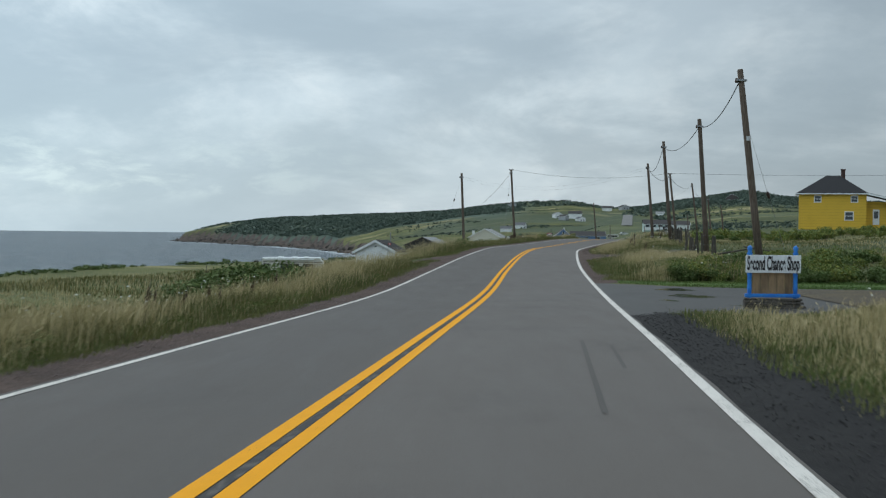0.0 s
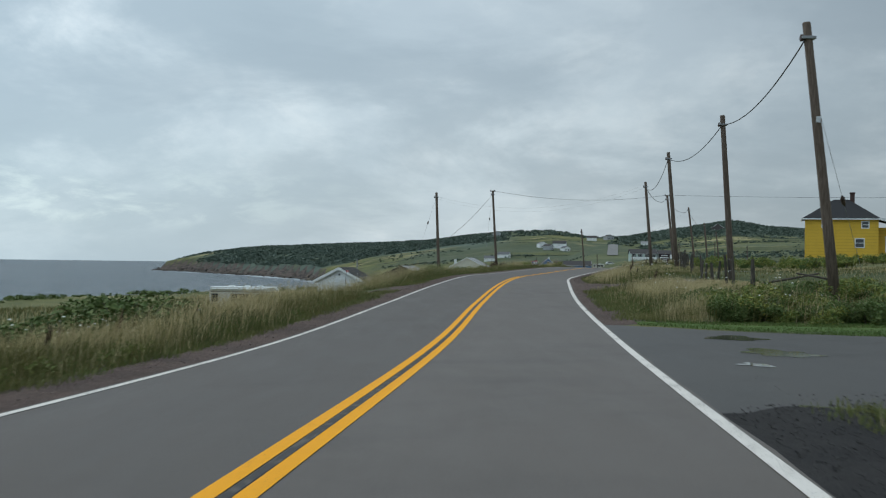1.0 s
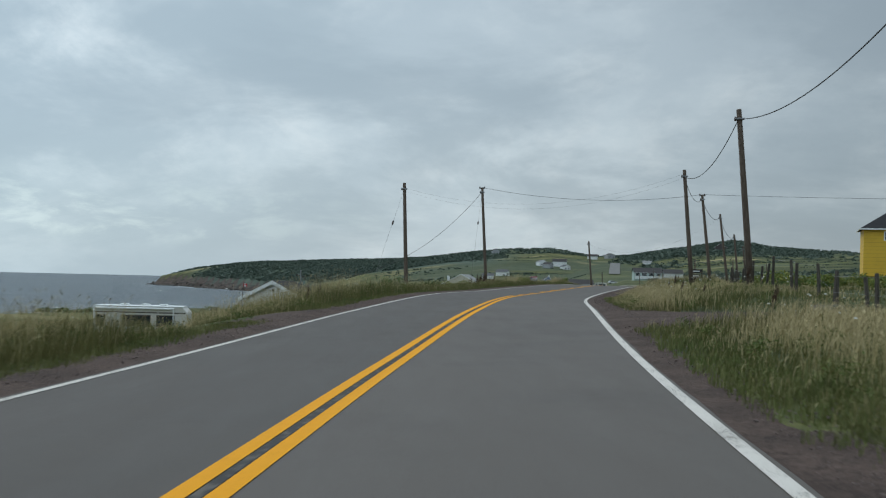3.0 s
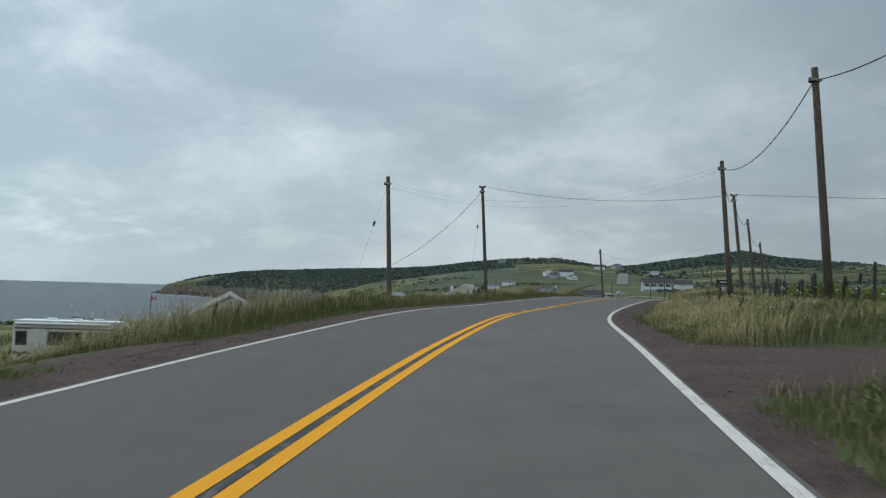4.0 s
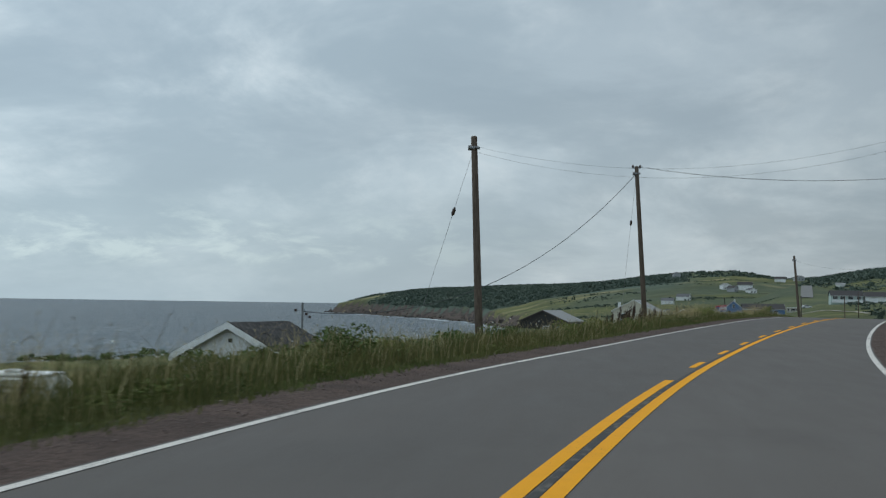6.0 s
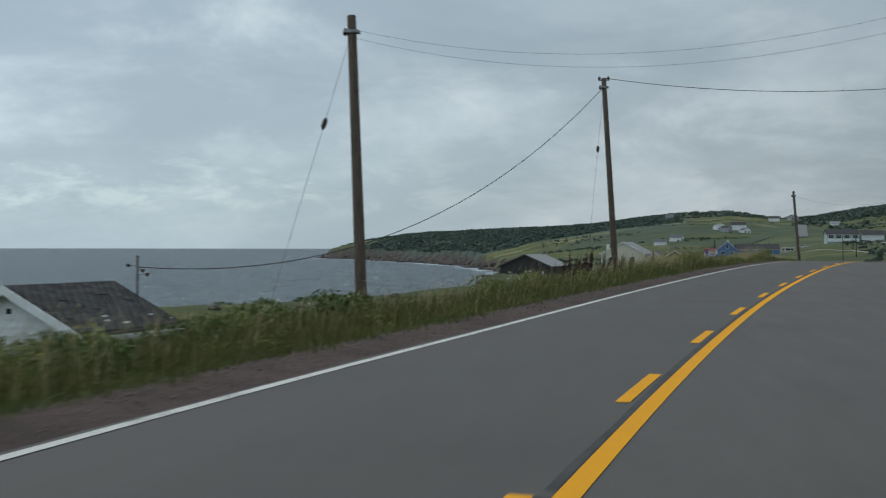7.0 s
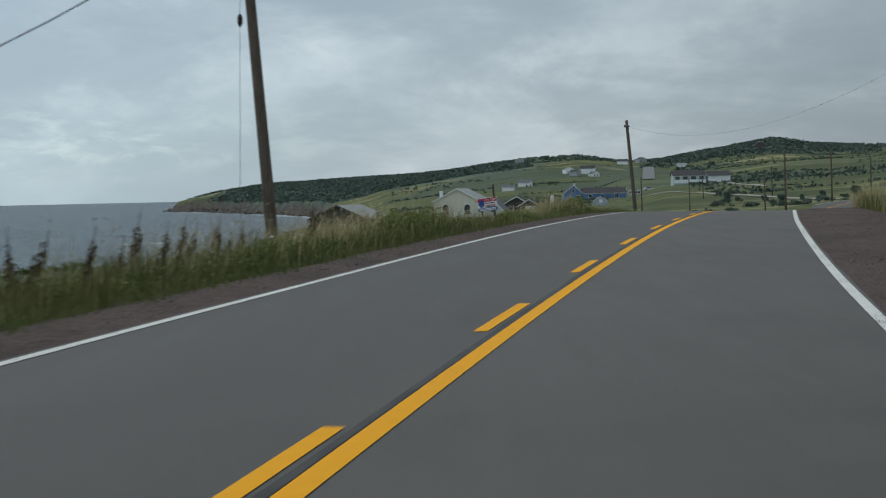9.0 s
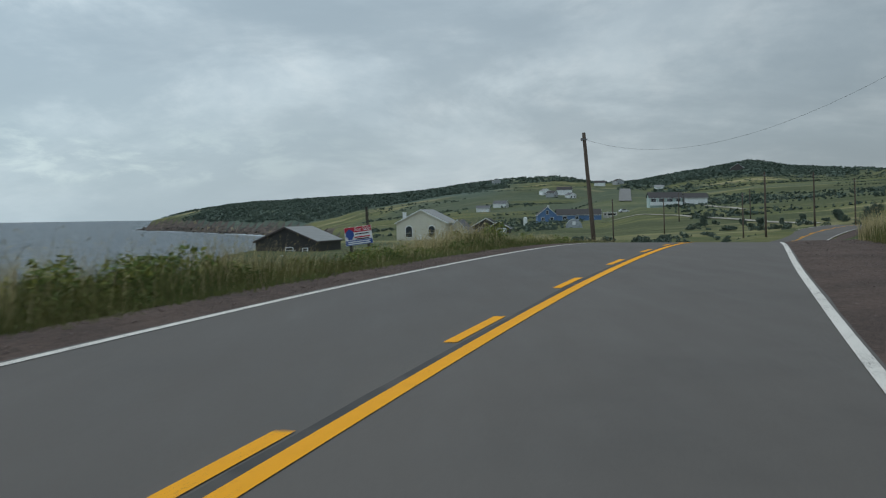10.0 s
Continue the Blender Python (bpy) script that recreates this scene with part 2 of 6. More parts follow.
M_SHINGLE_BROWN = siding("dark_brown_roof_shingles", (0.05, 0.045, 0.045), 0.2, 0.95)
M_TAB = surface("weathered_dark_shingle", (0.030, 0.029, 0.030), (0.062, 0.057, 0.053), 1.6, 0.95, 30, 0.004, vary=0.7)
M_YWALL = siding("yellow_clapboard", (0.68, 0.42, 0.035), 0.38)
M_WWALL = siding("white_vinyl_siding", (0.82, 0.83, 0.83), 0.2, dark=0.2)
M_CREAM = siding("cream_siding", (0.60, 0.57, 0.48), 0.16)
M_DARKWALL = siding("weathered_black_boards", (0.03, 0.026, 0.024), 0.18)
M_BROWNWALL = siding("dark_brown_siding", (0.075, 0.06, 0.055), 0.18)
M_BLUEWALL = siding("blue_clapboard", (0.10, 0.19, 0.36), 0.18)
M_GREENWALL = siding("pale_green_siding", (0.40, 0.50, 0.47), 0.18)
M_GREYWALL = siding("grey_siding", (0.36, 0.37, 0.38), 0.2)
M_BRICK = surface("dark_chimney_brick", (0.10, 0.055, 0.045), (0.06, 0.04, 0.036), 6, 0.9, 30, 0.006)
M_RV = surface("off_white_camper_panel", (0.62, 0.60, 0.55), (0.54, 0.52, 0.47), 0.7, 0.4, 14, 0.001)
M_RVTRIM = surface("brown_camper_stripe", (0.10, 0.085, 0.07), (0.14, 0.12, 0.10), 3, 0.5)
M_TYRE = surface("black_rubber_tyre", (0.02, 0.02, 0.02), (0.035, 0.035, 0.035), 6, 0.85)
M_BLUEPAINT = surface("bright_blue_paint", (0.022, 0.16, 0.56), (0.035, 0.22, 0.62), 4, 0.5, 25, 0.002)
M_BOARD = surface("white_painted_board", (0.80, 0.81, 0.81), (0.68, 0.69, 0.70), 3, 0.65, 20, 0.001)
M_PLANK = surface("bare_pine_plank", (0.27, 0.18, 0.10), (0.17, 0.115, 0.07), 2.5, 0.8, 30, 0.003, stretch=(4, 4, 0.7), vary=0.5)
M_INK = surface("black_sign_paint", (0.012, 0.01, 0.012), (0.03, 0.022, 0.024), 5, 0.6, 30, 0)
M_RED = surface("red_sign_print", (0.50, 0.025, 0.05), (0.42, 0.02, 0.04), 3, 0.45, 30, 0)
M_BLUEINK = surface("blue_sign_print", (0.03, 0.07, 0.27), (0.04, 0.085, 0.3), 3, 0.45, 30, 0)
M_REDFLAG = surface("red_flag_cloth", (0.5, 0.03, 0.04), (0.4, 0.02, 0.03), 5, 0.8, 60, 0.001)
M_WHITEFLAG = surface("white_flag_cloth", (0.72, 0.72, 0.72), (0.6, 0.6, 0.6), 5, 0.8, 60, 0.001)
M_SHED = surface("grey_plastic_sheeting", (0.38, 0.41, 0.43), (0.28, 0.30, 0.32), 1.0, 0.5, 12, 0.003)
M_CARWHITE = surface("white_car_paint", (0.66, 0.67, 0.68), (0.58, 0.59, 0.6), 2, 0.3, 30, 0)
M_MOWN = surface("mown_green_turf", (0.060, 0.100, 0.026), (0.082, 0.122, 0.034), 1.2, 0.9, 45, 0.01, 0.1)
M_PALEROAD = surface("sun_bleached_asphalt", (0.17, 0.165, 0.155), (0.13, 0.125, 0.12), 0.4, 0.8, 5, 0.004)
M_TRACK = surface("pale_track_gravel", (0.36, 0.33, 0.28), (0.25, 0.23, 0.19), 0.3, 0.95, 3, 0.01)
M_BOULDER = surface("mossy_boulder", (0.10, 0.09, 0.08), (0.05, 0.055, 0.035), 2, 0.9, 14, 0.02)

# ---- mesh helpers ----


def mesh_from(name, verts, faces, mats, index=None, smooth=False):
    """A mesh from arrays; faces is an (n, k) array."""
    me = bpy.data.meshes.new(name)
    verts, faces = np.asarray(verts, dtype=np.float32), np.asarray(faces, dtype=np.int32)
    n, k = faces.shape
    me.vertices.add(len(verts))
    me.vertices.foreach_set("co", verts.ravel())
    me.loops.add(n * k)
    me.loops.foreach_set("vertex_index", faces.ravel())
    me.polygons.add(n)
    me.polygons.foreach_set("loop_start", np.arange(0, n * k, k, dtype=np.int32))
    me.polygons.foreach_set("loop_total", np.full(n, k, dtype=np.int32))
    for m in mats:
        me.materials.append(m)
    if index is not None:
        me.polygons.foreach_set("material_index", np.asarray(index, dtype=np.int32))
    me.polygons.foreach_set("use_smooth", np.full(n, smooth, dtype=bool))
    me.update(calc_edges=True)
    me.validate()
    return me


def part(name, bm, mat, parent=None, label="", smooth=False):
    """Links a bmesh as one mesh object, under a thing or a part."""
    me = bpy.data.meshes.new(name)
    bmesh.ops.recalc_face_normals(bm, faces=bm.faces[:])
    bm.to_mesh(me)
    bm.free()
    for m in mat if isinstance(mat, (list, tuple)) else [mat]:
        me.materials.append(m)
    if smooth:
        for p in me.polygons:
            p.use_smooth = True
    ob = new(name, me)
    ob.parent = parent
    if label:
        tagged(ob, label=label)
    return ob


def thing(name, m, label, category, group="", kind=""):
    ob = new(name)
    ob.matrix_basis = m
    ob.empty_display_size = 0.3
    return tagged(ob, label, category, group, kind)


def box(bm, x0, x1, y0, y1, z0, z1, bevel=0.0, m=None):
    r = bmesh.ops.create_cube(bm, size=1.0)
    vs = r["verts"]
    for v in vs:
        v.co = Vector((x0 + (v.co.x + 0.5) * (x1 - x0), y0 + (v.co.y + 0.5) * (y1 - y0), z0 + (v.co.z + 0.5) * (z1 - z0)))
    if m is not None:
        for v in vs:
            v.co = m @ v.co
    if bevel:
        es = list({e for v in vs for e in v.link_edges})
        bmesh.ops.bevel(bm, geom=es, offset=bevel, segments=1, affect="EDGES")
    return bm


def boxes(*specs, bevel=0.0):
    bm = bmesh.new()
    for s in specs:
        box(bm, *s, bevel=bevel)
    return bm


def prism(bm, outline, depth, m=None):
    """Extrudes an outline of (x, z) along y from 0 to depth."""
    a = [bm.verts.new((x, 0, z)) for x, z in outline]
    b = [bm.verts.new((x, depth, z)) for x, z in outline]
    n = len(outline)
    bm.faces.new(a)
    bm.faces.new(b[::-1])
    for i in range(n):
        bm.faces.new((a[i], b[i], b[(i + 1) % n], a[(i + 1) % n]))
    if m is not None:
        for v in a + b:
            v.co = m @ v.co
    return bm


def tube(bm, points, radii, sides=8, cap=True):
    """A tapered tube through points."""
    rings = []
    pts = [Vector(p) for p in points]
    for i, p in enumerate(pts):
        d = (pts[min(i + 1, len(pts) - 1)] - pts[max(i - 1, 0)]).normalized()
        ref = Vector((1, 0, 0)) if abs(d.x) < 0.8 else Vector((0, 1, 0))
        u = d.cross(ref).normalized()
        w = d.cross(u)
        r = radii[i] if isinstance(radii, (list, tuple)) else radii
        rings.append([bm.verts.new(p + r * (math.cos(a) * u + math.sin(a) * w)) for a in (2 * math.pi * k / sides for k in range(sides))])
    for a, b in zip(rings, rings[1:]):
        for k in range(sides):
            bm.faces.new((a[k], a[(k + 1) % sides], b[(k + 1) % sides], b[k]))
    if cap:
        bm.faces.new(rings[0][::-1])
        bm.faces.new(rings[-1])
    return bm


# ---- the road's line and the lie of the land ----
Y0, DY = -60.0, 20.0
CENTRE = np.array([-7.51, -5.62, -3.75, -1.96, -0.087, 1.765, 3.508, 5.597, 8.038, 11.345, 15.517, 20.365, 25.691, 31.047, 36.756, 42.95, 49.95, 58.08, 67.58, 78.59, 91.14, 105.08, 120.07, 135.63])
LEVEL = np.array([0.11, -0.34, -0.85, -1.416, -1.692, -1.897, -1.75, -1.444, -1.293, -1.244, -1.058, -0.84, -0.868, -1.38, -2.316, -3.39, -4.0, -3.68, -2.83, -2.42, -2.7, -3.26, -3.78, -4.21])
BANK = np.array([0.027, 0.027, 0.0234, 0.0241, 0.0261, 0.0288, 0.0292, 0.0217, -0.012, -0.0141, -0.0129, -0.0076, -0.0066, -0.0072, -0.0083] + [-0.01] * 9)
HALF = 3.5


def spline(vals, y):
    x = np.clip((np.asarray(y, dtype=float) - Y0) / DY, 0, len(vals) - 1.0001)
    i = x.astype(int)
    u = x - i
    p0, p1, p2, p3 = (vals[np.clip(i + k, 0, len(vals) - 1)] for k in (-1, 0, 1, 2))
    return 0.5 * (2 * p1 + (p2 - p0) * u + (2 * p0 - 5 * p1 + 4 * p2 - p3) * u**2 + (3 * p1 - p0 - 3 * p2 + p3) * u**3)


def smooth(lo, hi, v):
    t = np.clip((np.asarray(v, dtype=float) - lo) / (hi - lo), 0, 1)
    return t * t * (3 - 2 * t)


def slope(y):
    return (spline(CENTRE, y + 0.5) - spline(CENTRE, y - 0.5))


def bank(y):
    return spline(BANK, y)


def on_road(y, o, lift=0.0):
    """Points at the sideways offset o from the centre line at station y."""
    y, o = np.broadcast_arrays(np.asarray(y, float), np.asarray(o, float))
    d = slope(y)
    n = np.hypot(1, d)
    return np.stack([spline(CENTRE, y) + o / n, y - o * d / n, spline(LEVEL, y) + bank(y) * o + lift], -1)


def value_noise(x, y, seed=0):
    """Smooth noise in [0, 1] on arrays."""
    def h(i, j):
        n = (i * 374761393 + j * 668265263 + seed * 974711) & 0x7FFFFFFF
        n = ((n ^ (n >> 13)) * 1274126177) & 0x7FFFFFFF
        return ((n ^ (n >> 16)) & 0xFFFF) / 65535.0
    xi, yi = np.floor(x).astype(np.int64), np.floor(y).astype(np.int64)
    u, v = x - xi, y - yi
    u, v = u * u * (3 - 2 * u), v * v * (3 - 2 * v)
    return (h(xi, yi) * (1 - u) + h(xi + 1, yi) * u) * (1 - v) + (h(xi, yi + 1) * (1 - u) + h(xi + 1, yi + 1) * u) * v


def fbm(x, y, seed=0, octaves=4):
    s, a, t = 0.0, 0.5, 0.0
    for k in range(octaves):
        s = s + a * value_noise(x * 2**k, y * 2**k, seed + k)
        t += a
        a *= 0.5
    return s / t


SEA = -24.5
COAST = np.array([(-75, -500), (-60, -50), (-52, 60), (-47, 120), (-41, 165), (-33, 194), (-22, 207), (-14, 236), (-6, 262), (-11, 290), (-13, 318), (-9, 420), (-12, 520),
                  (-22, 700), (-40, 900), (-62, 1218), (-128, 1564), (-212, 1807), (-310, 2045), (-402, 2270), (-492, 2445), (-480, 2540), (-400, 2900), (-200, 3300), (200, 4200), (4200, 4200), (4200, -500)], float)
RADII = np.array([300.0, 650, 1150, 1700, 2300, 3300])
BEARINGS = np.array([-14.0, -11, -7, -3, 0, 3, 6, 8, 9.4, 12, 14, 16, 20, 30])
HILLS = np.array([
    [-5, -5, -5, -5, -5.2, -5.4, -5.4, -5.4, -5.2, -4.6, -4, -3, 0, 2],
    [-20, -18, -14, -10, -8, -7, -4.6, -4.2, 0.9, 2.2, 4, 5, 8, 10],
    [-20, -18, -10, -8, 1, 7.5, 9, 7.5, 8, 14, 18, 19, 23, 26],
    [-20, -16, -2, 9, 24, 37, 43, 36, 36, 49, 58, 49, 45, 43],
    [-6, 10, 24, 29, 32, 32, 38, 32, 30, 40, 46, 40, 38, 36],
    [-40, -40, -30, -10, 0, 5, 10, 10, 10, 15, 15, 15, 15, 15]])


def coast_distance(x, y):
    """Metres inland from the shore (negative out at sea)."""
    inside = np.zeros(x.shape, bool)
    best = np.full(x.shape, 1e9)
    for (ax, ay), (bx, by) in zip(COAST, np.roll(COAST, -1, 0)):
        t = np.clip(((x - ax) * (bx - ax) + (y - ay) * (by - ay)) / ((bx - ax) ** 2 + (by - ay) ** 2), 0, 1)
        best = np.minimum(best, np.hypot(x - ax - t * (bx - ax), y - ay - t * (by - ay)))
        cross = (ay > y) != (by > y)
        with np.errstate(divide="ignore", invalid="ignore"):
            inside ^= cross & (x < (bx - ax) * (y - ay) / (by - ay) + ax)
    return np.where(inside, best, -best)


FAR_Y, FAR_Z = (780, 850, 930, 1008, 1080), (2.0, 5.0, 9.9, 14.3, 13.0)


def far_road_x(y):
    return 130.0 + (y - 850) * 0.158


def hills(x, y):
    r, az = np.hypot(x - 8, y - 70), np.degrees(np.arctan2(x - 8, y - 70))
    i = np.clip(np.searchsorted(RADII, r) - 1, 0, len(RADII) - 2)
    u = smooth(0, 1, (r - RADII[i]) / (RADII[i + 1] - RADII[i])) * 0.5 + 0.5 * np.clip((r - RADII[i]) / (RADII[i + 1] - RADII[i]), 0, 1)
    rows = np.stack([np.interp(az, BEARINGS, row) for row in HILLS])
    lo, hi = np.take_along_axis(rows, i[None], 0)[0], np.take_along_axis(rows, i[None] + 1, 0)[0]
    z = lo + (hi - lo) * u
    amp = np.clip((r - 250) / 900, 0, 1)
    z = z + amp * ((fbm(x / 160, y / 160, 3) - 0.5) * 9 + (fbm(x / 45, y / 45, 9) - 0.5) * 3.5)
    # the spur that the coast road climbs farther on
    spur = (1 - smooth(7, 40, np.abs(x - far_road_x(y)))) * smooth(730, 810, y) * (1 - smooth(1015, 1090, y))
    return z * (1 - spur) + np.interp(y, FAR_Y, FAR_Z) * spur


def driveway(x, y):
    """How much (0 to 1) the paved yard and the gravel entrance flatten the right-hand verge."""
    return np.maximum.reduce([smooth(22, 26, y) * (1 - smooth(45, 49, y)), smooth(68.5, 71, y) * (1 - smooth(79, 82, y)), smooth(140, 150, y) * (1 - smooth(196, 206, y))])


def ground_z(x, y):
    """The height of the land."""
    x, y = np.broadcast_arrays(np.asarray(x, float), np.asarray(y, float))
    c, lv, n = spline(CENTRE, y), spline(LEVEL, y), np.hypot(1, slope(y))
    o = (x - c) / n
    near_y = 1 - smooth(330, 420, y)
    # seaward side: a short bank, then a low field
    field = -4.4 - 0.9 * smooth(60, 130, y) + 0.48 * smooth(22, 34, -o) * smooth(40, 90, y) + (fbm(x / 14, y / 14, 5) - 0.5) * 0.7
    t = smooth(5.0, 17 - 2.0 * smooth(132, 148, y), -o)
    left = (lv + bank(y) * np.maximum(o, -4.5) - 0.12 * smooth(3.9, 6, -o)) * (1 - t) + field * t
    # landward side: a bank, then a slow rise
    flat = driveway(x, y)
    rise = (0.38 + 0.22 * smooth(75, 95, y)) * (1 - flat) + 0.08
    right = lv + bank(y) * np.clip(o, 0, 4.5) + rise * smooth(5.4, 9.5, o)
    up_t = smooth(15, 75, o)
    right = right * (1 - up_t) + (2.0 + 0.02 * np.clip(o, 0, 300)) * up_t
    right = right + (fbm(x / 9, y / 9, 6) - 0.5) * 0.5 * smooth(8, 14, o) * (1 - flat)
    z = np.where(o < 0, left, right)
    r = np.hypot(x - 8, y - 70)
    far = smooth(170, 330, r) * smooth(6, 30, np.where(y < 420, np.abs(o), 99))
    z = z * (1 - far) + hills(x, y) * far
    z = z - 0.04 * (1 - smooth(3.7, 4.3, np.abs(o))) * near_y
    d = coast_distance(x, y)
    ragged = (fbm(x / (4 + r / 60), y / (4 + r / 60), 11) - 0.5) * 0.9
    far_c = smooth(500, 1200, r)
    face = smooth(-0.4, 1.0, d / (3 + 0.006 * r) + ragged)
    brow = smooth(-0.2, 1.0, d / (3 + 0.006 * r + far_c * 0.034 * r) + ragged * 0.5)
    cliff = face * (1 - 0.40 * far_c) + brow * 0.40 * far_c
    return (SEA - 6) * (1 - cliff) + z * cliff


def gz(x, y):
    return float(ground_z(np.array([float(x)]), np.array([float(y)]))[0])


def lines(dense, reach, d0, growth):
    """Grid lines: even up to dense, then ever wider out to reach."""
    v, out_v, d = 0.0, [0.0], d0
    while v < reach:
        if v > dense:
            d = d * growth if v > 2700 else min(d * growth, 15.0)
        v += d
        out_v.append(min(v, reach))
    return np.array(out_v)


pos = lines(16, 3900, 0.5, 1.045)
olines = np.concatenate([-pos[:0:-1], pos])
olines = olines[(olines > -900)]
fwd = lines(215, 4000, 0.9, 1.022)
back = -lines(10, 460, 1.5, 1.15)[:0:-1]
ylines = np.concatenate([back, fwd])
OO, YY = np.meshgrid(olines, ylines)
XX = OO + spline(CENTRE, YY)
ZZ = ground_z(XX, YY)
NR, NC = OO.shape
idx = np.arange(NR * NC).reshape(NR, NC)
quads = np.stack([idx[:-1, :-1], idx[:-1, 1:], idx[1:, 1:], idx[1:, :-1]], -1).reshape(-1, 4)


def ground_material():
    m, nt, b0 = material("coastal_grassland")
    wide, patch, tuftn, fine_n = tex(nt, 0.006, 4, 0.6, distort=0.6), tex(nt, 0.03, 5, 0.62), tex(nt, 0.35, 5, 0.65), tex(nt, 5.0, 4, 0.7)
    strips = tex(nt, 0.010, 4, 0.55, (0.5, 1.7, 1), radians(20), distort=1.2)
    green, dry, scrub = (0.098, 0.106, 0.036), (0.38, 0.32, 0.17), (0.054, 0.066, 0.034)
    col = mixc(nt, step(nt, patch, 0.40, 0.62), green, (0.145, 0.140, 0.052))
    bands = tex(nt, 0.022, 5, 0.6, (0.35, 1.5, 1), radians(-12), distort=0.8)
    col = mixc(nt, mul(nt, step(nt, bands, 0.52, 0.62), 0.55), col, (0.165, 0.165, 0.075))
    col = mixc(nt, mul(nt, step(nt, strips, 0.54, 0.62), 0.75), col, dry)
    col = mixc(nt, mul(nt, step(nt, wide, 0.43, 0.53), 0.75), col, scrub)
    rough_n = tex(nt, 0.085, 6, 0.75, (0.7, 1.3, 1))
    col = mixc(nt, mul(nt, step(nt, rough_n, 0.46, 0.60), 0.7), col, (0.060, 0.076, 0.036))
    col = mixc(nt, mul(nt, step(nt, tex(nt, 0.05, 6, 0.72, (0.5, 1.6, 1), 0.3), 0.56, 0.66), 0.5), col, (0.24, 0.21, 0.115))
    # overgrown field boundaries
    for src, mid_v in ((strips, 0.50), (bands, 0.47)):
        away = mul(nt, mul(nt, src, mid_v, "SUBTRACT"), 1.0, "ABSOLUTE")
        col = mixc(nt, mul(nt, mul(nt, 1.0, step(nt, away, 0.004, 0.016), "SUBTRACT"), 0.75), col, scrub)
    hay = nt.nodes.new("ShaderNodeAttribute")
    hay.attribute_name = "hay"
    col = mixc(nt, hay.outputs["Fac"], col, mixc(nt, step(nt, patch, 0.38, 0.66), (0.115, 0.125, 0.050), (0.20, 0.185, 0.085)))
    col = mixc(nt, mul(nt, step(nt, tuftn, 0.5, 0.72), 0.5), col, (0.15, 0.14, 0.06))
    col = mixc(nt, mul(nt, step(nt, fine_n, 0.45, 0.75), 0.45), col, (0.035, 0.046, 0.020))
    # woodland cover: tones lightened to put the distance haze into the colour
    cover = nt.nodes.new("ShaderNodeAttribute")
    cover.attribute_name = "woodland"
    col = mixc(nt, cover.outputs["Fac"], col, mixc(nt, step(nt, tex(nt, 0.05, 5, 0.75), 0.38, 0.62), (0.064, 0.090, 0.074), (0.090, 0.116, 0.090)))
    geo = nt.nodes.new("ShaderNodeNewGeometry")
    sp = nt.nodes.new("ShaderNodeSeparateXYZ")
    nt.links.new(geo.outputs["True Normal"], sp.inputs[0])
    steep = mul(nt, 1.0, step(nt, mul(nt, sp.outputs[2], mul(nt, tex(nt, 0.05, 5, 0.75), 0.30), "SUBTRACT"), 0.52, 0.72), "SUBTRACT")
    # bare rock also where the sea has cut the foot of the land
    place = nt.nodes.new("ShaderNodeSeparateXYZ")
    nt.links.new(geo.outputs["Position"], place.inputs[0])
    cut = mul(nt, 1.0, step(nt, mul(nt, place.outputs[2], mul(nt, tex(nt, 0.02, 6, 0.72), 48.0), "SUBTRACT"), SEA - 18.5, SEA - 13.5), "SUBTRACT")
    steep = mul(nt, steep, cut, "MAXIMUM")
    strata = tex(nt, 0.12, 5, 0.7, (0.5, 0.5, 3.0))
    rock = mixc(nt, step(nt, strata, 0.4, 0.65), (0.098, 0.075, 0.064), (0.040, 0.034, 0.032))
    col = mixc(nt, steep, col, rock)
    nt.links.new(col, b0.inputs["Base Color"])
    b0.inputs["Roughness"].default_value, b0.inputs["Specular IOR Level"].default_value = 0.95, 0.1
    bump(nt, b0, mul(nt, fine_n, tuftn, "ADD"), 0.8, 0.12)
    return m


M_GROUND = ground_material()


def woodland(x, y):
    """How much of the land is under trees or dense scrub, 0 to 1."""
    r, az = np.hypot(x - 8, y - 70), np.degrees(np.arctan2(x - 8, y - 70))
    patch = fbm(x / 130, y / 130, 71) + 0.25 * (fbm(x / 30, y / 30, 74) - 0.5)
    head = (1 - smooth(2.5, 5.5, az)) * smooth(1150, 1450, r) * smooth(-4, 7, hills(x, y) + 60 * (patch - 0.5)) * smooth(-11.4, -9.2, az + 5 * (patch - 0.5))
    hill = smooth(8.2, 9.5, az) * (1 - smooth(16.5, 19, az) * 0.9) * smooth(1370, 1480, r + 260 * (patch - 0.5)) * smooth(0.26, 0.36, patch)
    mid_w = smooth(450, 700, r) * smooth(-3, 1, az) * smooth(0.50, 0.60, patch) * 0.35
    return np.clip(np.maximum.reduce([head, hill, mid_w]), 0, 1)


ground = new("ground", mesh_from("ground", np.stack([XX, YY, ZZ], -1).reshape(-1, 3), quads, [M_GROUND], smooth=True))
seaward_o = spline(CENTRE, YY) - XX
ground.data.attributes.new("hay", "FLOAT", "POINT").data.foreach_set("value", (smooth(20, 27, seaward_o) * smooth(45, 70, YY) * (1 - smooth(150, 168, YY)) * (0.6 + 0.4 * smooth(0.4, 0.6, fbm(XX / 20, YY / 20, 66)))).ravel().astype(np.float32))
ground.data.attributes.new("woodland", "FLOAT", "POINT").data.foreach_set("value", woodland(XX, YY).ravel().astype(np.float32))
tagged(ground, "rolling green and dry-grass coastal land with rocky sea cliffs", "ground", kind="structure")


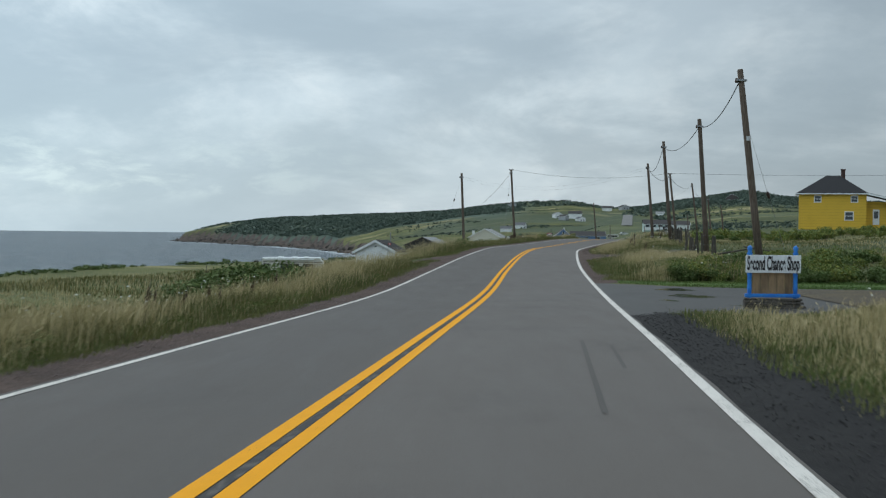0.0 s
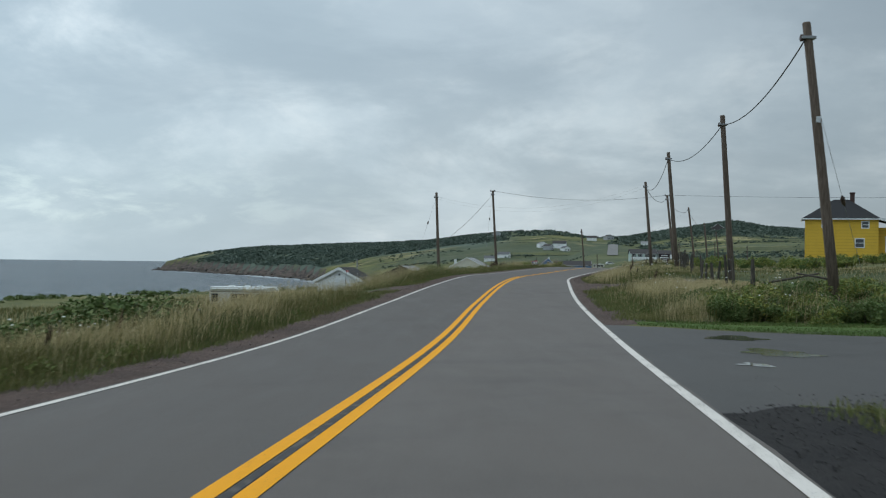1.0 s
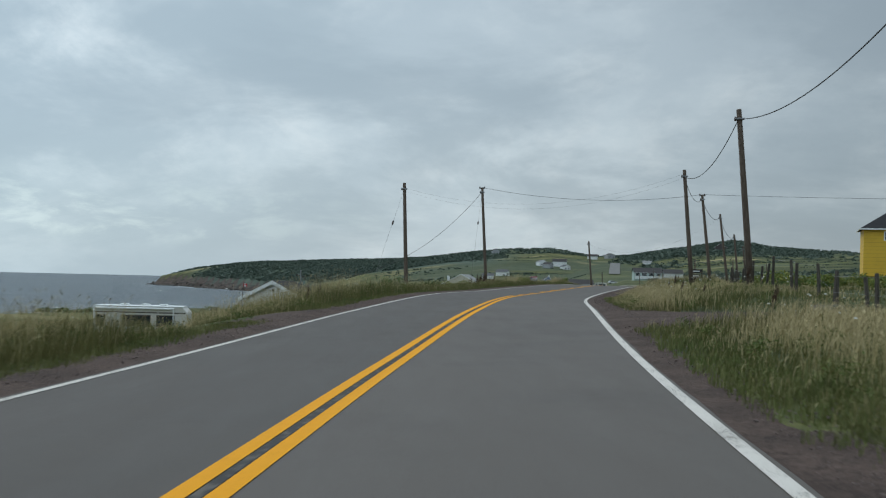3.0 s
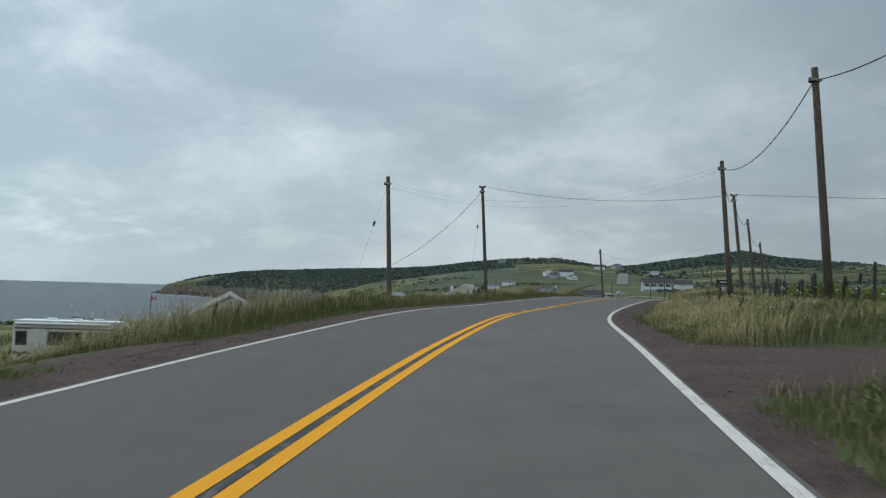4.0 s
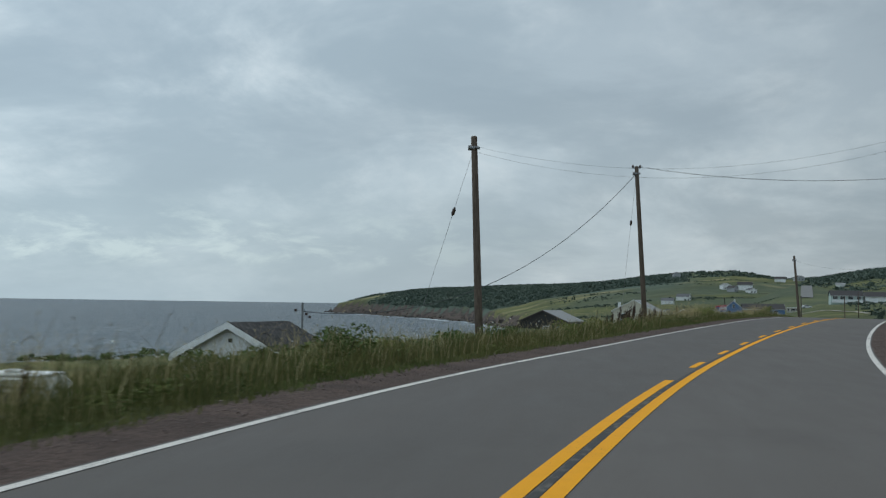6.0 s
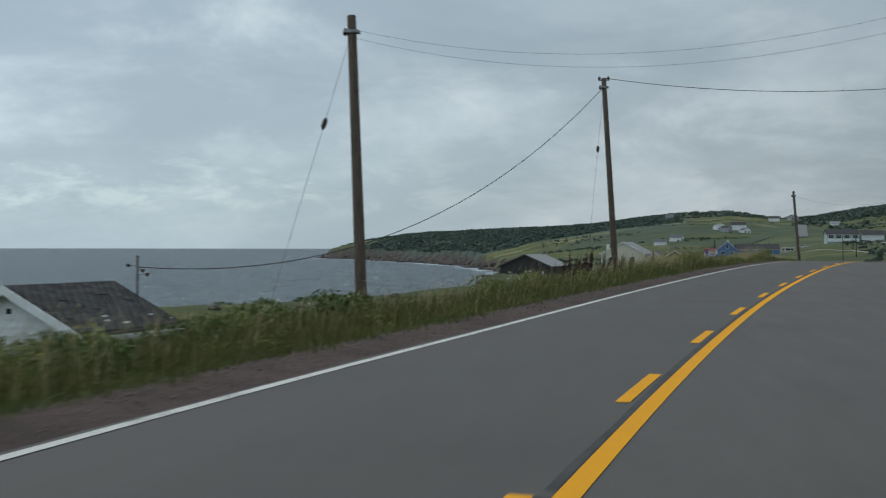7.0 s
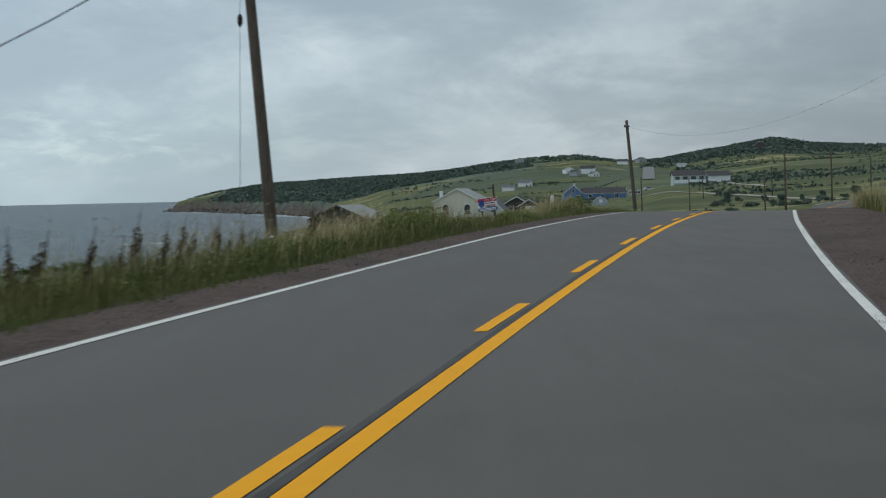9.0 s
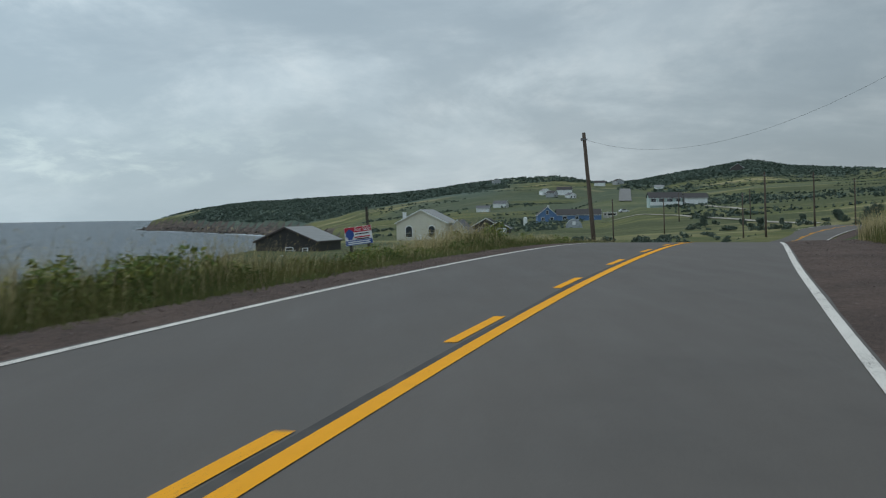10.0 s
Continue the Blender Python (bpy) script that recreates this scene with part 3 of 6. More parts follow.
def sea_material():
    m, nt, b0 = material("grey_sea")
    swell, chop = tex(nt, 0.035, 3, 0.6, (1.0, 2.6, 1), radians(-20)), tex(nt, 0.16, 4, 0.65, (1.0, 2.2, 1), radians(-14))
    wind = tex(nt, 0.004, 4, 0.6, (0.5, 2.5, 1))
    col = mixc(nt, step(nt, wind, 0.35, 0.68), (0.024, 0.050, 0.066), (0.050, 0.086, 0.104))
    caps = step(nt, mul(nt, chop, mul(nt, tex(nt, 0.02, 2), 0.4), "ADD"), 0.86, 0.92)
    # shaded and glinting sides of the waves are painted into the water colour
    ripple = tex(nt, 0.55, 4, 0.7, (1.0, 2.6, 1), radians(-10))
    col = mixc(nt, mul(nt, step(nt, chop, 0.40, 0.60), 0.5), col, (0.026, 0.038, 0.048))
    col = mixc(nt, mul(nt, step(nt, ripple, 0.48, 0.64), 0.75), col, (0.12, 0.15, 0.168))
    wave_shade = tex(nt, 0.075, 4, 0.7, (1.0, 0.28, 1), radians(-6))
    col = mixc(nt, mul(nt, step(nt, wave_shade, 0.44, 0.60), 0.75), col, (0.016, 0.028, 0.040))
    wave_glint = tex(nt, 0.14, 3, 0.65, (1.0, 0.22, 1), radians(5))
    col = mixc(nt, mul(nt, step(nt, wave_glint, 0.53, 0.66), 0.75), col, (0.15, 0.18, 0.20))
    col = mixc(nt, mul(nt, caps, 0.8), col, (0.55, 0.58, 0.6))
    nt.links.new(col, b0.inputs["Base Color"])
    b0.inputs["Roughness"].default_value, b0.inputs["Specular IOR Level"].default_value = 0.30, 0.10
    bump(nt, b0, mul(nt, swell, chop, "ADD"), 1.0, 3.5)
    return m


# the far edge of the water lifts a little so that its horizon lies where the round earth puts it
ring = np.concatenate([[0], np.geomspace(30, 4850, 60)])
turnv = np.radians(np.linspace(-180, 180, 241))
RR, AA = np.meshgrid(ring, turnv)
sz = SEA + 11.0 * np.clip((RR - 2700) / 2150, 0, 1)
sv = np.stack([8 + RR * np.sin(AA), 70 + RR * np.cos(AA), sz], -1).reshape(-1, 3)
si = np.arange(RR.size).reshape(RR.shape)
sq = np.stack([si[:-1, :-1], si[1:, :-1], si[1:, 1:], si[:-1, 1:]], -1).reshape(-1, 4)
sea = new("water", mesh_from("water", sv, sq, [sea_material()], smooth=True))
tagged(sea, "grey wind-ruffled open sea reaching the horizon", "sea", kind="structure")

# surf where the headland meets the water
foam_m = surface("white_surf", (0.62, 0.65, 0.67), (0.3, 0.34, 0.36), 0.05, 0.8, 0.4, 0, lo=0.3, hi=0.6)
fv, ff = [], []
for (ax, ay), (bx, by) in zip(COAST[14:20], COAST[15:21]):
    for k in range(40):
        t = (k + random.random()) / 40
        if random.random() < 0.45:
            continue
        px, py = ax + (bx - ax) * t - random.uniform(2, 14), ay + (by - ay) * t - random.uniform(0, 10)
        L, wd = random.uniform(6, 22), random.uniform(1.0, 3.0)
        n0 = len(fv)
        fv += [(px - L, py + wd, SEA + 0.25), (px, py - wd, SEA + 0.35), (px + L, py, SEA + 0.3), (px + L * 0.3, py + wd * 2, SEA + 0.9)]
        ff.append((n0, n0 + 1, n0 + 2, n0 + 3))
surf = new("surf", mesh_from("surf", fv, ff, [foam_m]))
tagged(surf, "broken white surf along the foot of the cliffs", "surf", kind="stuff")


# crags and fallen rock along the foot of the headland
M_CRAG = surface("dark_brown_sea_cliff", (0.082, 0.064, 0.052), (0.036, 0.032, 0.028), 0.06, 0.95, 0.35, 0.5)
cr = random.Random(77)
cv, cf, c0 = [], [], 0
for (ax, ay), (bx, by) in zip(COAST[12:20], COAST[13:21]):
    n = max(6, int(math.hypot(bx - ax, by - ay) / 5.5))
    for k in range(n):
        t = (k + cr.random()) / n
        nx, ny = by - ay, -(bx - ax)
        ln = math.hypot(nx, ny)
        inl = cr.uniform(-7, 14)
        px, py = ax + (bx - ax) * t + nx / ln * inl, ay + (by - ay) * t + ny / ln * inl
        far_s = min(1.0, py / 1500)
        w, hgt = cr.uniform(4, 11) * far_s, cr.uniform(1.5, 4.0) * far_s + max(inl, 0) * 0.5
        bm = bmesh.new()
        bmesh.ops.create_icosphere(bm, subdivisions=2, radius=1.0)
        off = Vector((k * 3.1, px * 0.1, 0))
        for v in bm.verts:
            v.co *= 1 + 0.7 * noise.noise(v.co * 1.5 + off)
        bm.verts.index_update()
        cv += [(px + v.co.x * w, py + v.co.y * w, SEA - 0.5 + v.co.z * hgt) for v in bm.verts]
        cf += [[c0 + v.index for v in f.verts] for f in bm.faces]
        c0 += len(bm.verts)
        bm.free()
crags = new("sea_cliff_rocks", mesh_from("sea_cliff_rocks", cv, cf, [M_CRAG]))
tagged(crags, "dark brown broken rocks at the foot of the sea cliffs", "rocks", kind="stuff")


def strip(name, y0, y1, offs, mat, lift, label, step_y=1.0, ragged=0.0, kind="structure", category="road", thick=0.0, seed=1):
    """A ribbon along the road between sideways offsets, laid on its surface."""
    ys = np.arange(y0, y1 + 1e-6, step_y)
    cols = []
    for j, o in enumerate(offs):
        edge = np.full_like(ys, o)
        if ragged and j in (0, len(offs) - 1):
            edge = edge + np.sign(o) * ragged * (fbm(ys / 2.2, ys * 0 + 3.3, seed + j) - 0.5) * 2
        p = on_road(ys, edge, lift)
        cols.append(p)
    V = np.stack(cols, 1)
    k = len(offs)
    ii = np.arange(len(ys) * k).reshape(len(ys), k)
    q = np.stack([ii[:-1, :-1], ii[:-1, 1:], ii[1:, 1:], ii[1:, :-1]], -1).reshape(-1, 4)
    ob = new(name, mesh_from(name, V.reshape(-1, 3), q, [mat], smooth=True))
    return tagged(ob, label, category, kind=kind)


ACROSS = [-3.58, -3.5, -2.7, -1.8, -0.9, 0, 0.9, 1.8, 2.7, 3.54, 3.61]
road = strip("road", -58, 395, ACROSS, M_ROAD, 0.0, "two-lane road of worn grey asphalt over a low crest", ragged=0.04)
across = np.tile(np.array(ACROSS, dtype=np.float32), len(road.data.vertices) // 11)
road.data.attributes.new("across", "FLOAT", "POINT").data.foreach_set("value", across)
strip("edge_line_1", -50, 390, [-HALF, -HALF + 0.115], M_WHITE, 0.006, "narrow white painted edge line along the road", 0.6, category="road marking")
strip("edge_line_2", -50, 390, [HALF - 0.065, HALF + 0.065], M_WHITE, 0.006, "white painted edge line along the road", 0.6, category="road marking")
strip("centre_line_1", -50, 390, [0.048, 0.20], M_YELLOW, 0.006, "continuous yellow painted centre line", 0.6, category="road marking")
strip("centre_line_2", -50, 105.2, [-0.205, -0.058], M_YELLOW, 0.006, "continuous yellow painted line of the double centre line", 0.6, category="road marking")
strip("road_seam_1", -50, 105, [-0.045, 0.035], M_SEAL, 0.004, "worn pale joint between the two lanes", 0.4, ragged=0.015, category="road marking")
strip("road_seam_2", 105, 390, [-0.035, 0.045], M_TAR, 0.004, "black tarred joint between the two lanes", 0.4, ragged=0.03, category="road marking")
for k in range(32):
    y = 109.05 + 6.9 * k
    strip("lane_dash", y, y + 2.5, [-0.205, -0.075], M_YELLOW, 0.006, "short yellow painted dash beside the centre line", 0.25, category="road marking")["group"] = "broken yellow dashes"


def pad(name, y0, y1, o0, o1, mat, lift, label, category, ragged=0.4, step_o=0.6, seed=2, skew0=0.0, skew1=0.0):
    """A sheet draped over the land beside the road."""
    ys, os_ = np.arange(y0, y1 + 0.01, 0.6), np.linspace(o0, o1, int(round((o1 - o0) / step_o)) + 1)
    O, Y = np.meshgrid(os_, ys)
    w = (Y - y0) / (y1 - y0)
    Y = Y + ragged * (fbm(O / 2.0, Y * 0 + 1.5, seed) - 0.5) * 2 * (2 * np.abs(w - 0.5)) ** 2
    Y = Y - (skew0 * (1 - w) + skew1 * w) * np.clip(O - 3.7, 0, 5)
    end = (O - o0) / (o1 - o0)
    end = 1 - end if o0 < 0 else end
    O = O + ragged * 1.5 * np.sign(o0) * (fbm(Y / 1.4, O * 0 + 8.5, seed + 4) - 0.5) * 2 * end**4
    P = on_road(Y, O)
    inner = 1 - smooth(3.6, 4.0, np.abs(O))
    rim = np.minimum(1, 10 * np.minimum(w, 1 - w)) if y1 - y0 < 40 else np.minimum(1, np.minimum(Y - y0, y1 - Y) / 1.5)
    lift = lift * np.clip(rim, 0, 1) * (1 - 1.3 * end**6) - 0.012 * (1 - np.clip(rim, 0, 1))
    P[..., 2] = (P[..., 2] - 0.009) * inner + (ground_z(P[..., 0], P[..., 1]) + lift) * (1 - inner)
    ii = np.arange(O.size).reshape(O.shape)
    q = np.stack([ii[:-1, :-1], ii[:-1, 1:], ii[1:, 1:], ii[1:, :-1]], -1).reshape(-1, 4)
    ob = new(name, mesh_from(name, P.reshape(-1, 3), q, [mat], smooth=True))
    return tagged(ob, label, category, kind="structure")


pad("gravel_shoulder_1", -50, 230, -4.95, -3.55, M_GRAVEL, 0.035, "reddish gravel shoulder on the seaward road edge", "gravel shoulder", 0.35, 0.25)
pad("field_entrance", 74.0, 80.5, -6.2, -4.4, M_GRAVEL, 0.04, "worn gravel entrance to the camper's field", "driveway", 0.6, 0.4)
pad("gravel_shoulder_2", -40, 27.5, 3.58, 5.0, M_BLACKGRAVEL, 0.035, "dark loose gravel shoulder beside the road", "gravel shoulder", 0.35, 0.25)
pad("paved_driveway", 26.6, 46.0, 3.58, 30, M_DRIVE, 0.045, "cracked dark asphalt driveway joining the road", "driveway", 0.35, skew1=1.0)
pad("mown_lawn", 46.0, 47.0, 4.4, 42, M_MOWN, 0.05, "bright green mown grass strip behind the driveway", "lawn", 0.3, 0.6, 7, 1.0, 0.45)
pad("gravel_yard", 23.0, 40.6, 8.6, 40, M_YARD, 0.06, "trodden brown gravel and dry grass yard beside the driveway", "yard", 1.2)
pad("gravel_shoulder_6", 51.5, 71.5, 3.58, 4.2, M_GRAVEL, 0.03, "thin red gravel edge beside the road", "gravel shoulder", 0.2, 0.2)
pad("gravel_shoulder_3", 45.6, 53.5, 3.58, 4.9, M_GRAVEL, 0.034, "narrow red gravel shoulder beside the road", "gravel shoulder", 0.35, 0.25)
pad("gravel_shoulder_5", 79.0, 150, 3.58, 6.0, M_GRAVEL, 0.03, "red gravel shoulder beside the road", "gravel shoulder", 0.45, 0.3)
pad("gravel_driveway", 70.0, 80.4, 3.58, 10.0, M_GRAVEL, 0.045, "rutted red gravel field entrance", "driveway", 0.5)
pad("gravel_pullout", 149.0, 205, 3.58, 6.9, M_GRAVEL, 0.04, "broad red gravel pull-out beside the road", "gravel pull-out", 0.8)
strip("gravel_shoulder_4", 205, 392, [3.84, 4.6, 5.6], M_GRAVEL, -0.012, "red gravel shoulder beyond the crest", 0.8, 0.4, category="gravel shoulder")


def puddle(x, y, a, b, seed):
    bm = bmesh.new()
    n = 28
    rings = []
    for q in (0.5, 1.0):
        vs = []
        for k in range(n):
            t = 2 * math.pi * k / n
            r = q * (0.75 + 0.6 * noise.noise((math.cos(t) * 1.6 + seed, math.sin(t) * 1.6, seed)))
            px, py = x + a * r * math.cos(t), y + b * r * math.sin(t)
            vs.append(bm.verts.new((px, py, gz(px, py) + 0.052)))
        rings.append(vs)
    mid_v = bm.verts.new((x, y, gz(x, y) + 0.052))
    for k in range(n):
        bm.faces.new((mid_v, rings[0][k], rings[0][(k + 1) % n]))
        bm.faces.new((rings[0][k], rings[1][k], rings[1][(k + 1) % n], rings[0][(k + 1) % n]))
    ob = part("puddle", bm, M_PUDDLE, smooth=True)
    tagged(ob, "shallow rain puddle lying on the asphalt driveway", "puddle", "puddles on the driveway")


puddle(7.5, 39.2, 0.7, 0.95, 1.0)
puddle(7.1, 34.8, 0.75, 1.35, 2.3)
puddle(7.6, 29.3, 0.9, 0.28, 4.1)
puddle(6.0, 32.0, 0.28, 0.5, 6.2)

# old cracks wandering over the driveway
crack_r = random.Random(8)
for n_c in range(9):
    x, y, a = crack_r.uniform(6.2, 12), crack_r.uniform(28, 43), crack_r.uniform(-0.9, 0.9)
    bm = bmesh.new()
    last = None
    for q in range(14):
        w_c = 0.018 * (1 - abs(q - 6.5) / 7.5) + 0.004
        pair = [bm.verts.new((x + s * w_c * math.sin(a), y - s * w_c * math.cos(a), gz(x, y) + 0.0505)) for s in (-1, 1)]
        if last:
            bm.faces.new((last[0], last[1], pair[1], pair[0]))
        last = pair
        a += crack_r.uniform(-0.5, 0.5)
        x, y = x + 0.22 * math.cos(a), y + 0.22 * math.sin(a)
    ob = part("asphalt_crack", bm, M_TAR)
    tagged(ob, "dark wandering crack in the driveway asphalt", "crack", "cracks in the driveway")

# faint skid marks and patches on the asphalt
strip("tyre_mark_1", 11.0, 19.5, [2.40, 2.46], M_RUBBER, 0.005, "dark tyre skid mark on the asphalt", 0.5, 0.0, category="skid mark")
strip("tyre_mark_2", 15, 18.5, [2.80, 2.85], M_RUBBER, 0.005, "faint tyre skid mark on the asphalt", 0.5, 0.0, category="skid mark")

# ---- poles and wires ----


def utility_pole(x, y, z0, top, label, r0=0.15, collar=True, tag=False, cross=False):
    """A round wooden pole from its foot to its leaning top, with its fittings."""
    tx, ty, tz = top
    ob = thing("utility_pole", pose(x, y, z0), label, "utility pole", "roadside utility poles")
    h = tz - z0
    lean = Vector(((tx - x) / h, (ty - y) / h, 1))
    bm = bmesh.new()
    tube(bm, [lean * t for t in (-0.4, h * 0.3, h * 0.65, h - 0.04, h)], [r0, r0 * 0.93, r0 * 0.82, r0 * 0.73, r0 * 0.62], 10)
    part("shaft", bm, M_POLE, ob, smooth=True)
    bm = bmesh.new()
    p = lean * (h - 0.42)
    box(bm, p.x - r0 * 1.25, p.x + r0 * 1.25, p.y - r0 * 0.95, p.y + r0 * 0.95, p.z - 0.04, p.z + 0.04, 0.008)
    part("clamp", bm, M_STEEL, ob)
    bm = bmesh.new()
    tube(bm, [p + Vector((-r0 - 0.02, 0, -0.09)), p + Vector((-r0 - 0.02, 0, -0.03)), p + Vector((-r0 - 0.02, 0, 0.09))], [0.05, 0.065, 0.04], 8)
    part("insulator", bm, M_CERAMIC, ob)
    if tag:
        q = lean * (h * 0.655)
        part("tag", boxes((q.x - 0.06, q.x + 0.06, q.y - r0 - 0.02, q.y - r0, q.z - 0.08, q.z + 0.08), bevel=0.005), M_TAG, ob, "small pale metal tag")
    if cross:
        q = lean * (h - 0.08)
        for s in (-1, 1):
            bm = bmesh.new()
            tube(bm, [q + Vector((s * 0.2, 0, 0.0)), q + Vector((s * 0.2, 0, 0.07)), q + Vector((s * 0.2, 0, 0.15))], [0.05, 0.07, 0.03], 8)
            part("pin_insulator", bm, M_CERAMIC, ob)
        part("bracket", boxes((q.x - 0.26, q.x + 0.26, q.y - 0.04, q.y + 0.04, q.z - 0.05, q.z + 0.02), bevel=0.006), M_STEEL, ob)
    return ob


R = {1: (11.5, 47.9, 6.2), 2: (14.8, 70.9, 6.4), 3: (17.5, 96.8, 7.0), 4: (20.9, 123.9, 6.8), 5: (27.9, 149.9, 7.1), 6: (36.7, 180.3, 7.2), 7: (43.5, 201.2, 5.9), 8: (52.3, 231.0, 5.4)}
FEET = {1: (12.4, 48.0), 2: (15.35, 71.0), 3: (18.2, 97.0), 4: (21.45, 123.6), 5: (28.8, 149.9), 6: (37.7, 180.3), 7: (44.2, 201.2), 8: (53.1, 231.0)}
for k, t in R.items():
    fx, fy = FEET[k]
    utility_pole(fx, fy, gz(fx, fy), t, "weathered brown wooden utility pole leaning towards the road", tag=k == 1, cross=k == 5)
L1, L2, C1 = (2.99, 129.7, 5.94), (9.62, 155.7, 7.65), (27.72, 218.8, 5.16)
utility_pole(3.34, 129.5, gz(3.34, 129.5), L1, "dark wooden utility pole standing in seaward verge grass", 0.155)
utility_pole(10.25, 155.9, gz(10.25, 155.9), L2, "brown wooden utility pole leaning over the verge", 0.155, cross=True)
utility_pole(28.34, 218.5, gz(28.34, 218.5), C1, "dark wooden utility pole near the road's crest", 0.15)
for x, y, h in ((50.0, 356.5, 7.4), (70.0, 347.4, 7.6), (58.4, 290.4, 7.8), (72.6, 317.6, 7.6), (86.8, 342.4, 7.6), (66.0, 395.0, 7.0), (84.0, 470.0, 7.5), (98.0, 452.0, 7.5)):
    z0 = gz(x, y)
    utility_pole(x, y, z0, (x - 0.15, y, z0 + h), "distant grey wooden utility pole beside the road", 0.14)


def wire(a, b, sag, r=0.014, label="black overhead cable slung between utility poles"):
    bm = bmesh.new()
    a, b = Vector(a), Vector(b)
    n = 22
    base = (a + b) / 2
    tube(bm, [a.lerp(b, k / n) - Vector((0, 0, 4 * sag * (k / n) * (1 - k / n))) - base for k in range(n + 1)], r, 5)
    ob = part("overhead_wire", bm, M_WIRE, smooth=True)
    ob.matrix_basis = Matrix.Translation(base)
    return tagged(ob, label, "overhead wire", "overhead wires")


def hang(p, dz=-0.42):
    return (p[0], p[1], p[2] + dz)


for k in range(1, 8):
    wire(hang(R[k]), hang(R[k + 1]), {1: 0.58, 2: 0.72, 3: 0.97}.get(k, 0.75), 0.02)
wire(hang(R[4], -0.25), hang(L1, -0.35), 1.5, 0.0032)
wire(hang(R[4], -0.5), hang(L1, -0.55), 1.6, 0.0032)
wire(hang(R[5], 0.0), hang(L2, 0.0), 0.78)
wire(hang(R[5], 0.0), (96.0, 128.0, 8.6), 0.9)
wire(hang(L2), (-4.3, 134.3, -0.55), 2.4, 0.016)
wire(hang(C1), hang(R[6]), 2.2, 0.005)
wire((58.25, 290.4, gz(58.4, 290.4) + 7.4), (72.45, 317.6, gz(72.6, 317.6) + 7.2), 0.4)
wire((72.45, 317.6, gz(72.6, 317.6) + 7.2), (86.65, 342.4, gz(86.8, 342.4) + 7.2), 0.4)


def guy_wire(top, foot, ins):
    ob = thing("guy_wire", pose(*foot), "thin steel guy wire with a brown insulator staying a pole", "guy wire", "guy wires")
    d = Vector(top) - Vector(foot)
    bm = bmesh.new()
    tube(bm, [Vector((0, 0, 0)), d * ins, d], 0.006, 5)
    part("strand", bm, M_STEEL, ob)
    bm = bmesh.new()
    u = d.normalized()
    tube(bm, [d * ins - u * 0.16, d * ins - u * 0.08, d * ins + u * 0.08, d * ins + u * 0.16], [0.025, 0.065, 0.065, 0.025], 8)
    part("insulator", bm, M_CERAMIC, ob)


guy_wire((11.75, 47.92, 4.3), (14.2, 50.5, gz(14.2, 50.5)), 0.5)
guy_wire(hang(L1, -0.45), (-0.15, 130.2, gz(-0.15, 130.2)), 0.77)
guy_wire(hang(L2, -0.4), (8.6, 160.2, gz(8.6, 160.2)), 0.76)

# ---- fence on the landward bank ----
fence = thing("wire_fence", pose(0, 0, 0), "old fence of grey wooden posts and slack wire on the bank", "fence")
rng = random.Random(4)
posts = []
y = 58.6
while y < 152:
    o = 9.5 + 0.035 * (y - 57.5) + rng.uniform(-0.3, 0.3)
    p = on_road(y, o)
    posts.append((p[0], p[1], gz(p[0], p[1])))
    y += rng.choice((1.6, 2.4, 2.9, 3.3, 3.6))
for x, y, z in posts:
    bm = bmesh.new()
    h = rng.uniform(1.0, 1.28)
    lx, ly = rng.uniform(-0.12, 0.12), rng.uniform(-0.08, 0.08)
    tube(bm, [(0, 0, -0.3), (lx * 0.5, ly * 0.5, h * 0.5), (lx, ly, h - 0.03), (lx, ly, h)], [0.06, 0.056, 0.052, 0.04], 7)
    ob = part("post", bm, M_POST, fence)
    ob.matrix_basis = Matrix.Translation((x, y, z))
for hz in (0.6, 1.05):
    bm = bmesh.new()
    tube(bm, [(x, y, z + hz + 0.05 * math.sin(x * 3)) for x, y, z in posts], 0.0025, 4)
    part("fence_wire", bm, M_STEEL, fence)
for x, y, s, d in ((13.4, 55.4, 1, 1.9), (14.6, 55.2, -1, 2.1)):
    bm = bmesh.new()
    z = gz(x, y)
    tube(bm, [(-s * d * 0.5, 0, 0.12), (0, 0.1, 0.28), (s * d * 0.5, 0.2, 0.46)], [0.04, 0.038, 0.03], 7)
    ob = part("fallen_rail", bm, M_POST)
    ob.matrix_basis = Matrix.Translation((x, y, z + 0.2))
    tagged(ob, "fallen grey fence rail leaning in the weeds by a pole", "fence rail", "fallen fence rails")

# ---- signs ----


def lettering(text, size, mat, parent, m, name="lettering", width=None):
    cu = bpy.data.curves.new(name, "FONT")
    cu.offset = 0.012 if size > 0.3 else 0.0
    cu.body, cu.size, cu.extrude, cu.align_x, cu.align_y = text, size, 0.004, "CENTER", "CENTER"
    tmp = bpy.data.objects.new(name, cu)
    scene.collection.objects.link(tmp)
    dg = bpy.context.evaluated_depsgraph_get()
    me = bpy.data.meshes.new_from_object(tmp.evaluated_get(dg))
    bpy.data.objects.remove(tmp)
    me.materials.clear()
    me.materials.append(mat)
    ob = new(name, me)
    ob.parent = parent
    w = max(v.co.x for v in me.vertices) - min(v.co.x for v in me.vertices)
    ob.matrix_basis = m @ Matrix.Diagonal((width / w if width else 1, 1, 1, 1))
    return ob


